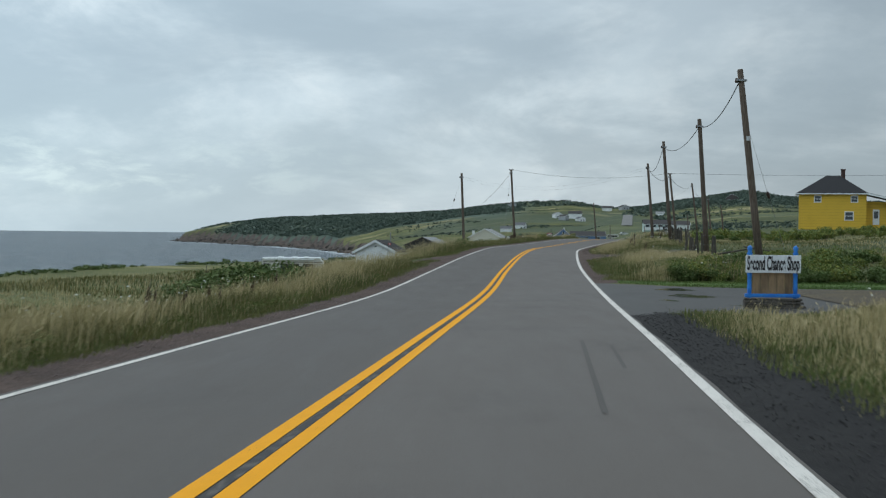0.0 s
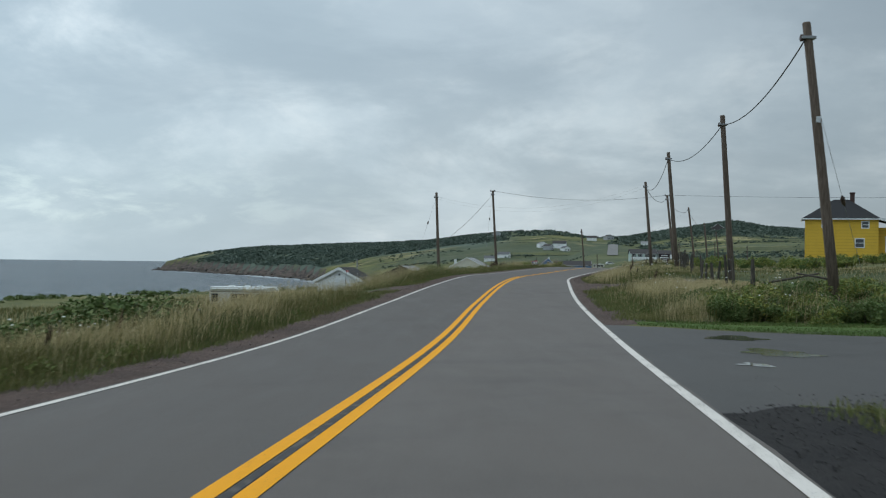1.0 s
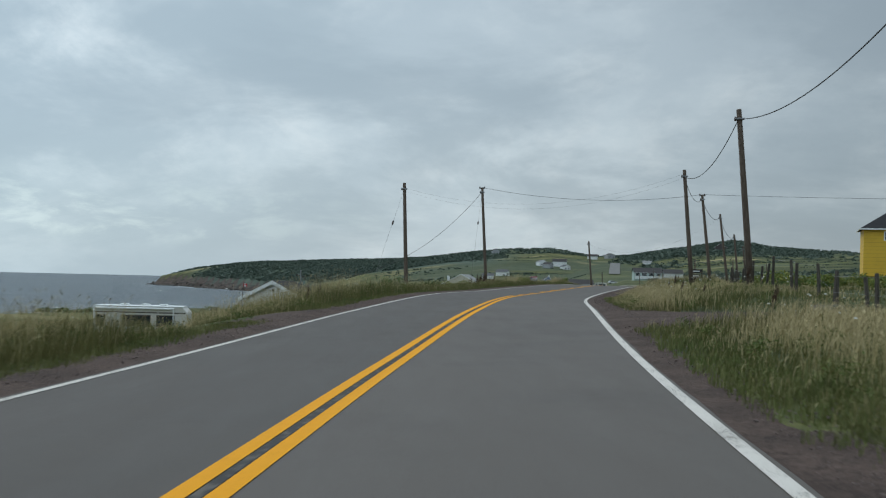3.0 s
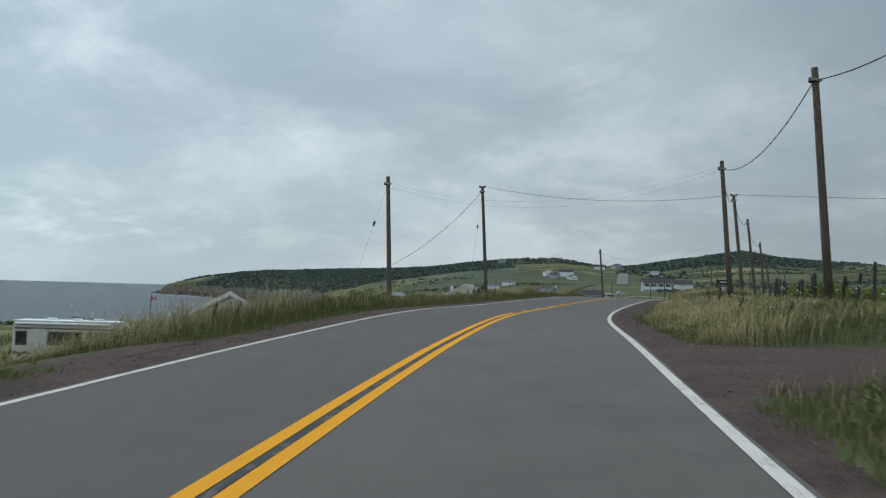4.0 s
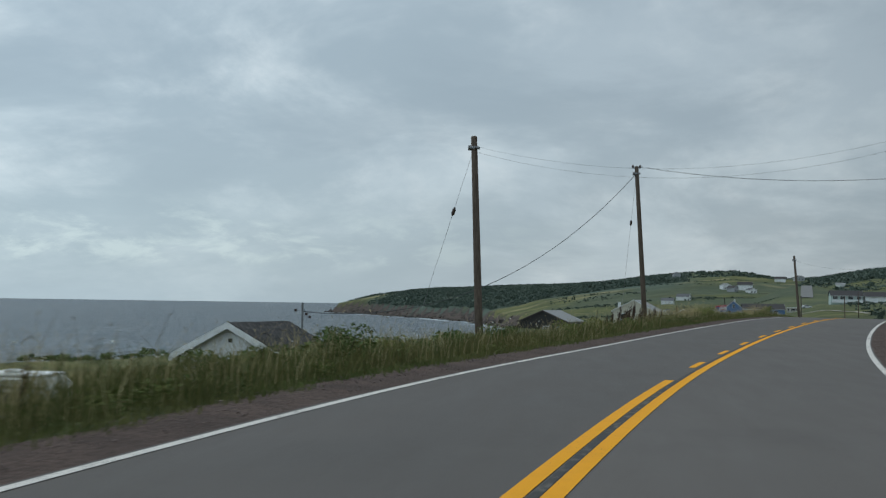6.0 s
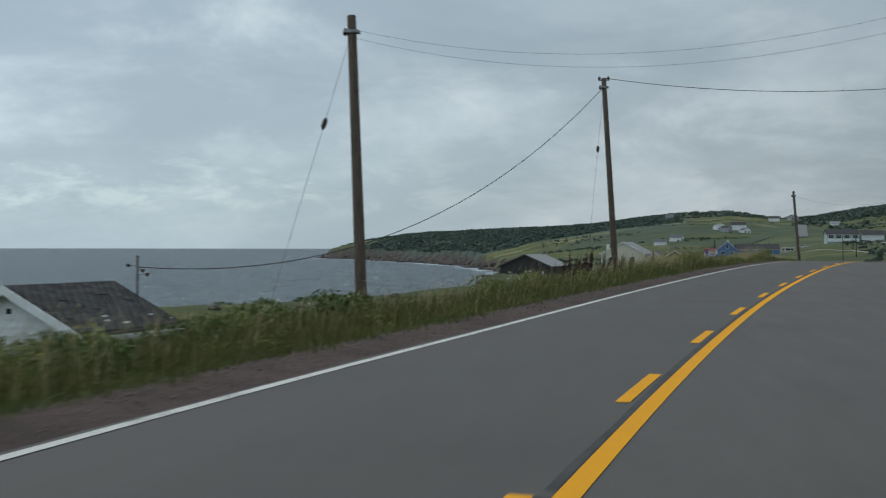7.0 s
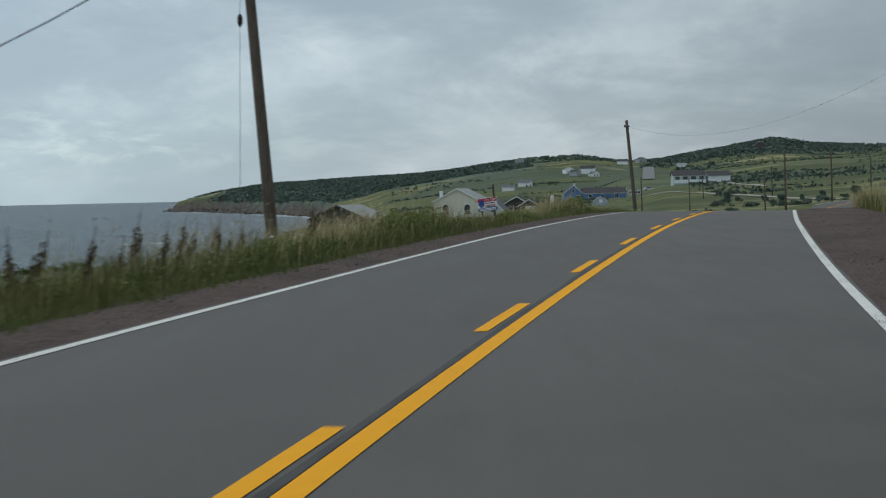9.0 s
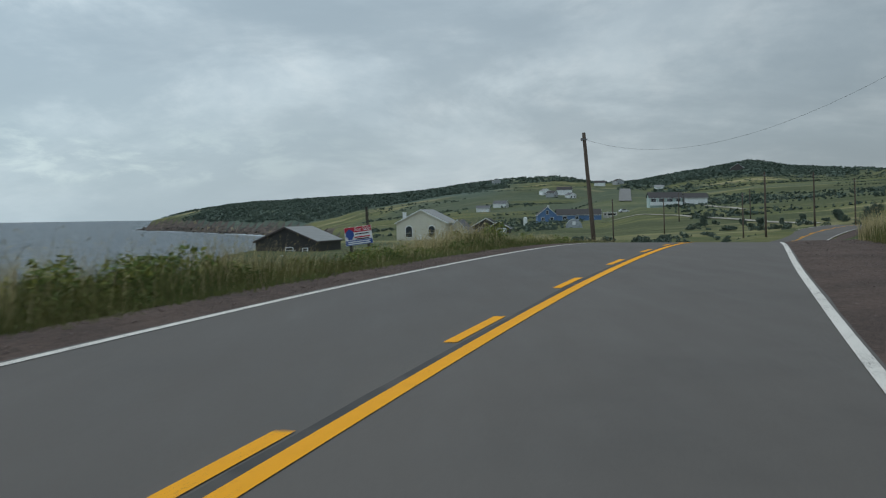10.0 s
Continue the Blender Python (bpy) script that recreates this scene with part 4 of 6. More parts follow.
sx, sy = 7.5, 28.0
shop = thing("shop_sign", pose(sx, sy, gz(sx, sy) + 0.02, 0, 0, -2), "hand-painted white shop sign between bright blue turned posts", "sign")
for s in (-1, 1):
    bm = bmesh.new()
    prof = [(0, 0.045), (0.42, 0.045), (0.46, 0.058), (0.50, 0.045), (0.72, 0.045), (0.76, 0.058), (0.8, 0.042), (1.18, 0.045), (1.22, 0.062), (1.27, 0.04), (1.31, 0.055), (1.36, 0.05), (1.40, 0.015)]
    tube(bm, [(s * 0.5, 0, z) for z, r in prof], [r for z, r in prof], 10)
    part("post", bm, M_BLUEPAINT, shop, smooth=True)
part("sign_board", boxes((-0.6, 0.6, -0.075, -0.05, 0.8, 1.19), bevel=0.004), M_BOARD, shop)
part("rail", boxes((-0.6, 0.6, -0.05, 0.05, 0.26, 0.34), bevel=0.01), M_BLUEPAINT, shop)
for k in range(5):
    part("plank", boxes((-0.44 + k * 0.178, -0.27 + k * 0.178, -0.02, 0.01, 0.34, 0.84), bevel=0.004), M_PLANK, shop)
for k in range(7):
    a = 0.02 * ((k * 37) % 5 - 2)
    part("crate_slat", boxes((-0.62, 0.64, -0.42 + 0.06 * k, -0.38 + 0.06 * k, 0.02 + 0.03 * k, 0.06 + 0.03 * k), bevel=0.005), M_POST, shop).rotation_euler = (0, a, 0)
part("crate", boxes((-0.6, 0.62, -0.05, 0.2, -0.05, 0.22), bevel=0.02), M_POST, shop)
lettering("Second Chance Shop", 0.42, M_INK, shop, pose(0, -0.078, 0.995, 90, 0, 0), width=1.14)

px, py = 15.9, 172.2
sale = thing("for_sale_sign", pose(px, py, gz(px, py), 0, 0, -6), "tilted red, white and blue house-for-sale sign on wooden stakes", "sign")
zs = -0.29 - gz(px, py)
tilt = Matrix.Translation((0, 0, zs)) @ pose(0, 0, 0, 0, -7, 0)
for s, h in ((-0.2, zs + 0.2), (0.26, zs + 0.75)):
    bm = bmesh.new()
    tube(bm, [(s + 0.02, 0.04, -0.3), (s, 0.04, h * 0.6), (s - 0.05, 0.04, h)], [0.04, 0.04, 0.035], 6)
    part("stake", bm, M_POST, sale)
face = part("panel", boxes((-0.36, 0.36, -0.012, 0.0, -0.24, 0.24), bevel=0.003), M_BOARD, sale)
face.matrix_basis = tilt


def decal(name, x0, x1, z0, z1, mat, y=-0.016):
    ob = part(name, boxes((x0, x1, y, -0.0125, z0, z1)), mat, sale)
    ob.matrix_basis = tilt
    return ob


decal("red_band", -0.355, 0.355, 0.095, 0.235, M_RED)
decal("blue_band", -0.355, 0.355, -0.235, -0.11, M_BLUEINK)
bm = bmesh.new()
prism(bm, [(-0.32, 0.13), (-0.34, 0.02), (-0.27, -0.09), (-0.18, -0.09), (-0.11, 0.02), (-0.13, 0.13), (-0.22, 0.2)], 0.006)
ob = part("balloon_shape", bm, M_BLUEINK, sale)
ob.matrix_basis = tilt @ Matrix.Translation((0, -0.024, 0))
for z, w, mm in ((0.045, 0.36, M_INK), (-0.035, 0.40, M_RED), (-0.085, 0.34, M_INK), (-0.15, 0.6, M_BOARD), (-0.2, 0.6, M_BOARD)):
    decal("text_bar", 0.10 - w / 2 if z > -0.1 else -w / 2, 0.10 + w / 2 if z > -0.1 else w / 2, z - 0.014, z + 0.014, mm, -0.02)
lettering("For Sale", 0.15, M_BOARD, sale, tilt @ pose(0.12, -0.02, 0.165, 90, 0, 0), width=0.40)

nx, ny = 29.2, 157.7
board = thing("notice_board", pose(nx, ny, gz(nx, ny), 0, 0, -14), "dark roadside notice board on two wooden posts", "notice board")
for s in (-0.55, 0.55):
    part("post", boxes((s - 0.06, s + 0.06, -0.06, 0.06, -0.3, 1.75), bevel=0.01), M_POST, board)
part("header", boxes((-0.6, 0.6, -0.09, -0.062, 1.35, 1.7), bevel=0.005), M_INK, board)
part("panel", boxes((-0.42, 0.42, -0.09, -0.062, 0.75, 1.25), bevel=0.005), M_DARKWALL, board)
for k in range(3):
    part("text_bar", boxes((-0.3, 0.3, -0.096, -0.091, 1.1 - 0.13 * k, 1.15 - 0.13 * k)), M_BOARD, board)
part("text_bar", boxes((-0.36, 0.36, -0.096, -0.091, 1.49, 1.57)), M_BOARD, board)
nx, ny = 33.5, 178.0
small = thing("small_sign", pose(nx, ny, gz(nx, ny), 0, 0, -14), "small weathered red-brown plank sign on a thin stake", "sign")
part("stake", boxes((-0.03, 0.03, -0.03, 0.03, -0.2, 0.95), bevel=0.005), M_POST, small)
part("plank", boxes((-0.3, 0.3, -0.06, -0.032, 0.72, 0.92), bevel=0.006), M_PLANK, small)

# ---- buildings ----


def window(parent, x, z, w, h, y=0.0, bars=True, arch=False, m=None):
    """A framed window set in a wall that faces -y."""
    outer = [(x - w / 2, z), (x + w / 2, z)]
    if arch:
        outer += [(x + w / 2 * math.cos(a), z + h + w / 2 * math.sin(a)) for a in (math.pi * k / 8 for k in range(9))]
    else:
        outer += [(x + w / 2, z + h), (x - w / 2, z + h)]
    cx, cz = x, z + h / 2
    t = 0.11
    bm = bmesh.new()
    big = [((px - cx) * (1 + 2 * t / w) + cx, (pz - cz) * (1 + 2 * t / h) + cz) for px, pz in outer]
    prism(bm, big, 0.05)
    for v in bm.verts:
        v.co.y += y - 0.05
    fr = part("window", bm, M_TRIM, parent)
    bm = bmesh.new()
    prism(bm, outer, 0.02)
    for v in bm.verts:
        v.co.y += y - 0.062
    part("pane", bm, M_GLASS, fr)
    if bars:
        part("glazing_bar", boxes((x - w / 2, x + w / 2, y - 0.075, y - 0.063, cz - 0.03, cz + 0.03)), M_TRIM, fr)
    if m is not None:
        fr.matrix_basis = m
    return fr


def slab(bm, a, b, c, d, t):
    """A roof slab of thickness t under the four corners."""
    top = [bm.verts.new(p) for p in (a, b, c, d)]
    bot = [bm.verts.new((p[0], p[1], p[2] - t)) for p in (a, b, c, d)]
    bm.faces.new(top)
    bm.faces.new(bot[::-1])
    for i in range(4):
        bm.faces.new((top[i], bot[i], bot[(i + 1) % 4], top[(i + 1) % 4]))


def gable_house(x, y, rz, w, d, eave, rise, wall, roof, label, z0=None, fronts=(), sides=(), lefts=(), chimney=None, name="house", category="house", doors=(), over=0.35, trim=M_TRIM, arch=False, sink=0.6):
    """A house with its gable to the front (-y) and its ridge along y."""
    z0 = gz(x, y) if z0 is None else z0
    ob = thing(name, pose(x, y, z0, 0, 0, rz), label, category, "houses by the coast road")
    bm = bmesh.new()
    prism(bm, [(-w / 2, -sink), (w / 2, -sink), (w / 2, eave), (0, eave + rise), (-w / 2, eave)], d)
    part("wall", bm, wall, ob)
    k = rise / (w / 2)
    for s in (-1, 1):
        bm = bmesh.new()
        e = w / 2 + over
        slab(bm, (0, -over, eave + rise + 0.12), (s * e, -over, eave - k * over + 0.12), (s * e, d + over, eave - k * over + 0.12), (0, d + over, eave + rise + 0.12), 0.14)
        part("roof", bm, roof, ob)
        bm = bmesh.new()
        slab(bm, (0, -over - 0.03, eave + rise + 0.135), (s * e, -over - 0.03, eave - k * over + 0.135), (s * e, -over, eave - k * over + 0.135), (0, -over, eave + rise + 0.135), 0.24)
        part("fascia", bm, trim, ob)
        part("gutter", boxes((s * e - 0.05, s * e + 0.05, -over, d + over, eave - k * over - 0.08, eave - k * over + 0.06)), trim, ob)
    for f in fronts:
        window(ob, *f, arch=arch)
    for (x1, z1, w1, h1) in sides:
        window(ob, x1, z1, w1, h1, m=Matrix.Translation((w / 2, d / 2, 0)) @ pose(0, 0, 0, 0, 0, 90))
    for (x1, z1, w1, h1) in lefts:
        window(ob, x1, z1, w1, h1, m=Matrix.Translation((-w / 2, d / 2, 0)) @ pose(0, 0, 0, 0, 0, -90))
    for (x1, w1, h1, mm) in doors:
        dr = part("door", boxes((x1 - w1 / 2, x1 + w1 / 2, -0.05, 0.02, 0, h1), bevel=0.01), mm, ob)
        part("door_frame", boxes((x1 - w1 / 2 - 0.1, x1 - w1 / 2, -0.06, 0.02, 0, h1 + 0.1), (x1 + w1 / 2, x1 + w1 / 2 + 0.1, -0.06, 0.02, 0, h1 + 0.1), (x1 - w1 / 2, x1 + w1 / 2, -0.06, 0.02, h1, h1 + 0.1)), M_TRIM, dr)
    if chimney:
        cx, cy, ch, cm = chimney
        ck = part("chimney", boxes((cx - 0.32, cx + 0.32, cy - 0.32, cy + 0.32, eave, eave + ch), bevel=0.02), cm, ob)
        part("chimney_cap", boxes((cx - 0.38, cx + 0.38, cy - 0.38, cy + 0.38, eave + ch, eave + ch + 0.12), bevel=0.02), cm, ck)
    return ob


# the yellow house on the rise
yx, yy = 53.8, 171.05
yz = 1.6
yh = thing("house", pose(yx, yy, yz, 0, 0, -17), "yellow clapboard house with a black hipped roof and white window frames", "house", "houses by the coast road")
part("wall", boxes((-4.4, 4.3, 0, 8, -0.8, 4.1)), M_YWALL, yh)
bm = bmesh.new()
vs = [bm.verts.new(p) for p in ((-4.8, -0.4, 4.05), (4.6, -0.4, 4.05), (4.6, 8.4, 4.05), (-4.8, 8.4, 4.05), (-0.9, 3.9, 6.6), (0.9, 3.9, 6.6))]
for f in ((0, 1, 5, 4), (1, 2, 5), (2, 3, 4, 5), (3, 0, 4), (3, 2, 1, 0)):
    bm.faces.new([vs[i] for i in f])
part("roof", bm, M_SHINGLE_BLACK, yh)
part("fascia", boxes((-4.85, 4.65, -0.45, -0.38, 3.93, 4.07), (-4.87, -4.8, -0.38, 8.4, 3.93, 4.07)), M_TRIM, yh)
part("wing_wall", boxes((4.31, 11.5, 1.4, 7.8, -0.8, 3.0)), M_YWALL, yh)
bm = bmesh.new()
slab(bm, (4.4, -0.4, 4.15), (12.0, -0.4, 2.35), (12.0, 8.3, 2.35), (4.4, 8.3, 4.15), 0.15)
part("wing_roof", bm, M_SHINGLE_BLACK, yh)
bm = bmesh.new()
slab(bm, (4.3, -0.47, 4.13), (12.05, -0.47, 2.3), (12.05, -0.41, 2.3), (4.3, -0.41, 4.13), 0.22)
part("wing_fascia", bm, M_TRIM, yh)
part("porch_post", boxes((11.3, 11.5, -0.2, 0.0, -0.5, 2.3)), M_TRIM, yh)
for x, z, w, h in ((-1.95, 2.95, 0.75, 0.72), (2.75, 2.95, 0.75, 0.72), (2.1, 0.55, 0.95, 1.0)):
    window(yh, x, z, w, h)
dr = part("door", boxes((5.15, 6.0, 1.32, 1.41, -0.1, 1.95), bevel=0.01), M_TRIM, yh)
part("door_glass", boxes((5.32, 5.83, 1.30, 1.318, 0.75, 1.7)), M_GLASS, dr)
window(yh, 8.3, 0.65, 1.0, 0.95, y=1.4)
ck = part("chimney", boxes((1.05, 1.6, 3.6, 4.15, 6.0, 7.35), bevel=0.02), M_BRICK, yh)
part("chimney_cap", boxes((0.98, 1.67, 3.53, 4.22, 7.35, 7.5), bevel=0.02), M_BRICK, ck)

shed = gable_house(-5.6, 128.7, -13, 4.1, 4.3, 2.0, 1.05, M_WWALL, M_SHINGLE_BLACK, "small white-sided shed with a grey shingle roof below the road", -4.1, fronts=((0.0, 2.45, 0.16, 0.14, 0.0, False),), name="shed", category="shed", over=0.3, sink=1.5)
roof_parts = [c for c in shed.children if c.name.startswith("roof")]
slope_k, eave_x = 1.05 / 2.05, 4.1 / 2 + 0.3
seaward_len = math.hypot(eave_x, eave_x * slope_k)
pitch_a = math.atan(slope_k)
tabs = random.Random(51)
SHINGLE = bpy.data.meshes.new("shingle")
bm = boxes((-0.085, 0.085, -0.155, 0.155, 0, 0.012), bevel=0.003)
bm.to_mesh(SHINGLE)
bm.free()
SHINGLE.materials.append(M_TAB)
for r in range(14):
    for c in range(15):
        if tabs.random() < 0.03:
            continue
        d = 0.10 + r * 0.18
        yq = -0.14 + c * 0.325 + (0.16 if r % 2 else 0.0)
        if yq > 4.45:
            continue
        ob = new("shingle", SHINGLE)
        ob.parent = roof_parts[1]
        m = Matrix.Translation((0, 0, 2.0 + 1.05 + 0.125)) @ Matrix.Rotation(pitch_a, 4, "Y") @ Matrix.Translation((d, yq, 0.004)) @ Matrix.Rotation(radians(2.0 + tabs.uniform(0, 1.5)), 4, "Y") @ Matrix.Rotation(radians(tabs.uniform(-1, 1)), 4, "Z")
        ob.matrix_basis = m
wall_part = [c for c in shed.children if c.name.startswith("wall")][0]
for r in range(17):
    z = -0.3 + 0.2 * r
    half = 2.03 if z + 0.1 < 2.0 else 2.03 * (1 - (z + 0.1 - 2.0) / 1.05)
    if half < 0.2:
        continue
    bm = bmesh.new()
    prism(bm, [(-half, z), (half, z), (half, z + 0.195), (-half, z + 0.195)], 0.02)
    for v in bm.verts:
        v.co.y -= 0.042 if v.co.z < z + 0.1 else 0.024
    part("board", bm, M_BOARD, wall_part)
gable_house(-2.2, 321.5, -16, 9.2, 10.5, 2.6, 1.95, M_DARKWALL, M_SHINGLE_PALE, "weathered black timber cabin with a pale grey roof", -6.1, fronts=((0.6, 0.9, 1.0, 0.75), (3.0, 0.9, 0.7, 0.65)), name="cabin", category="cabin", trim=M_BROWNWALL, over=0.3)
gable_house(17.0, 408.5, -12, 10.6, 13, 3.9, 2.7, M_CREAM, M_SHINGLE_PALE, "cream house with arched windows and a white chimney", -5.7, fronts=((-2.6, 0.9, 1.35, 1.6), (2.3, 0.9, 1.35, 1.6)), chimney=(-4.2, 3.0, 2.1, M_TRIM), arch=True, doors=((-0.3, 0.7, 1.3, M_TRIM),), sink=2)
gable_house(24.8, 411.5, -12, 5.0, 8, 1.6, 2.6, M_CREAM, M_SHINGLE_GREY, "cream gabled wing beside the arched-window house", -5.6, fronts=((0.2, 1.2, 0.7, 0.8),), name="house_wing", category="house", sink=2)
gable_house(34.6, 488.0, -8, 7.6, 9, 2.3, 2.1, M_DARKWALL, M_SHINGLE_BLACK, "dark brown gabled house with white trim", -5.9, fronts=((-1.5, 0.7, 1.2, 1.1), (2.3, 0.7, 1.0, 1.0)), sink=2)
gable_house(37.7, 482.0, -8, 5.6, 7, 1.9, 1.7, M_DARKWALL, M_SHINGLE_BLACK, "dark brown garage with a white roll-up door", -5.9, doors=((0.5, 3.0, 1.7, M_TRIM),), name="garage", category="garage", sink=2)
gable_house(68.2, 661.0, 0, 7.8, 9, 3.0, 3.2, M_BLUEWALL, M_SHINGLE_BROWN, "bright blue gabled house with white trim", -4.3, fronts=((-1.8, 0.6, 1.3, 1.3), (1.8, 0.6, 1.3, 1.3), (0, 3.2, 0.9, 1.5)), sink=3, chimney=(0.5, 0.6, 3.8, M_TRIM))
gable_house(90.2, 664.0, 90, 8.0, 18.0, 2.9, 2.2, M_BLUEWALL, M_SHINGLE_BROWN, "long low blue house with a dark roof", -4.3, name="house", sink=3, lefts=((-6, 1.0, 1.6, 1.2), (-1, 1.0, 1.2, 1.2), (5, 1.0, 1.8, 1.2)))
bung = gable_house(123.4, 663.0, 88, 8.0, 13.4, 2.5, 2.2, M_GREENWALL, M_SHINGLE_BROWN, "long pale green bungalow with a white porch rail", 2.5, sink=2, lefts=((-5, 0.9, 2.0, 1.3), (-1.8, 0.9, 2.2, 1.3), (1.6, 0.9, 2.2, 1.3), (5, 0.9, 2.0, 1.3)))
part("porch_rail", boxes((-5.4, -5.25, 0.1, 13.3, -0.6, 0.75)), M_TRIM, bung)
gar = gable_house(133.3, 661.0, 88, 7.0, 9.1, 2.3, 1.9, M_WWALL, M_SHINGLE_BROWN, "white garage beside the green bungalow", 2.5, name="garage", category="garage", sink=2)
for k in (1, 5):
    part("garage_door", boxes((-3.56, -3.51, k, k + 2.8, 0, 2.0), bevel=0.01), M_TRIM, gar)
# ---- far buildings on the hillside ----
for x, y, w, d, e, r, rz, wm, rm, lab in (
        (135.1, 1353, 9, 8, 4.2, 2.2, 20, M_WWALL, M_SHINGLE_PALE, "white house high on the hillside"),
        (158.6, 1351, 9, 14, 5.5, 3.0, 80, M_WWALL, M_SHINGLE_BROWN, "large white house with a dark roof on the hillside"),
        (141.0, 1328, 9, 8, 4.0, 2.2, 60, M_GREYWALL, M_SHINGLE_BROWN, "grey house among trees on the hillside"),
        (156.5, 1325, 8, 7, 3.5, 2.0, 30, M_WWALL, M_SHINGLE_GREY, "small white house on the hillside"),
        (249.3, 1367, 6, 9, 2.4, 1.8, 75, M_WWALL, M_SHINGLE_PALE, "white cottage below the wooded hill"),
        (222.0, 1573, 9, 12, 4.0, 2.5, 80, M_WWALL, M_SHINGLE_BROWN, "far white house near the skyline"),
        (240.0, 1580, 10, 9, 4.0, 2.5, 20, M_GREYWALL, M_SHINGLE_BROWN, "far grey house near the skyline"),
        (105.2, 1650, 9, 8, 4.6, 3.0, 10, M_GREYWALL, M_SHINGLE_BROWN, "lone house standing on the ridge"),
        (347.9, 1478, 14, 10, 4.5, 4.5, -12, M_BROWNWALL, M_SHINGLE_BROWN, "large brown gabled house under the wooded hill"),
        (76.2, 1037, 8, 9, 3.2, 2.0, 70, M_WWALL, M_SHINGLE_GREY, "small white house in the scrub"),
        (60.0, 960, 7, 8, 2.4, 1.6, 80, M_WWALL, M_SHINGLE_GREY, "small white house above the bay")):
    gable_house(x, y, rz, w, d, e, r, wm, rm, lab, gz(x, y) - 0.3, fronts=((-w * 0.22, 1.0, 1.3, 1.4), (w * 0.22, 1.0, 1.3, 1.4)), sink=4)


def draped(name, pts, width, mat, lift, label, category):
    """A sheet of even width laid over the land along a line of places."""
    P = np.array(pts, float)
    run = np.concatenate([[0], np.cumsum(np.hypot(*np.diff(P, axis=0).T))])
    t = np.arange(0, run[-1], 4.0)
    c = np.stack([np.interp(t, run, P[:, 0]), np.interp(t, run, P[:, 1])], -1)
    d = np.gradient(c, axis=0)
    d /= np.linalg.norm(d, axis=1)[:, None]
    side = np.stack([d[:, 1], -d[:, 0]], -1)
    rows = np.stack([c + side * o * width for o in (-0.5, -0.17, 0.17, 0.5)], 1)
    z = ground_z(rows[..., 0], rows[..., 1]) + lift
    ii = np.arange(z.size).reshape(z.shape)
    q = np.stack([ii[:-1, :-1], ii[:-1, 1:], ii[1:, 1:], ii[1:, :-1]], -1).reshape(-1, 4)
    ob = new(name, mesh_from(name, np.concatenate([rows, z[..., None]], -1).reshape(-1, 3), q, [mat], smooth=True))
    return tagged(ob, label, category, kind="structure")


draped("road_beyond", [(far_road_x(y), y) for y in (848, 930, 1010)], 7.2, M_PALEROAD, 0.5, "pale grey stretch of the coast road climbing the far hillside", "road")
draped("farm_track_1", [(78, 600), (93, 566), (97, 535), (97, 503), (96, 482), (95, 440), (95, 401), (96, 390)], 2.2, M_TRACK, 0.2, "pale gravel farm track crossing the green hollow", "track")
draped("farm_track_2", [(128, 645), (125, 618), (123, 579), (121, 549)], 2.0, M_TRACK, 0.2, "pale gravel farm track below the bungalow", "track")

# hoop shed, vehicles and a tank by the blue house
hs = thing("hoop_shed", pose(64.5, 537, gz(64.5, 537), 0, 0, -6), "grey arched plastic storage shed with a white end panel", "shed")
bm = bmesh.new()
prism(bm, [(2.6 * math.cos(a), 2.8 * math.sin(a)) for a in (math.pi * k / 10 for k in range(11))], 6)
part("shell", bm, M_SHED, hs)
part("end_panel", boxes((-0.5, 0.5, -0.06, -0.005, 0.9, 2.0)), M_BOARD, hs)
tk = thing("white_tank", pose(57.5, 640, gz(57.5, 640) + 0.4), "white upright storage tank near the blue house", "tank")
bm = bmesh.new()
tube(bm, [(0, 0, -0.5), (0, 0, 2.6), (0, 0, 3.0)], [0.75, 0.75, 0.3], 12)
part("shell", bm, M_TRIM, tk)


def wheel(parent, x, y, r, wd):
    bm = bmesh.new()
    tube(bm, [(x, y - wd / 2, r), (x, y - wd / 2 + 0.03, r), (x, y + wd / 2 - 0.03, r), (x, y + wd / 2, r)], [r * 0.86, r, r, r * 0.86], 14)
    t = part("wheel", bm, M_TYRE, parent)
    bm = bmesh.new()
    tube(bm, [(x, y - wd / 2 - 0.012, r), (x, y - wd / 2 + 0.01, r)], [r * 0.5, r * 0.58], 12)
    part("rim", bm, M_STEEL, t)


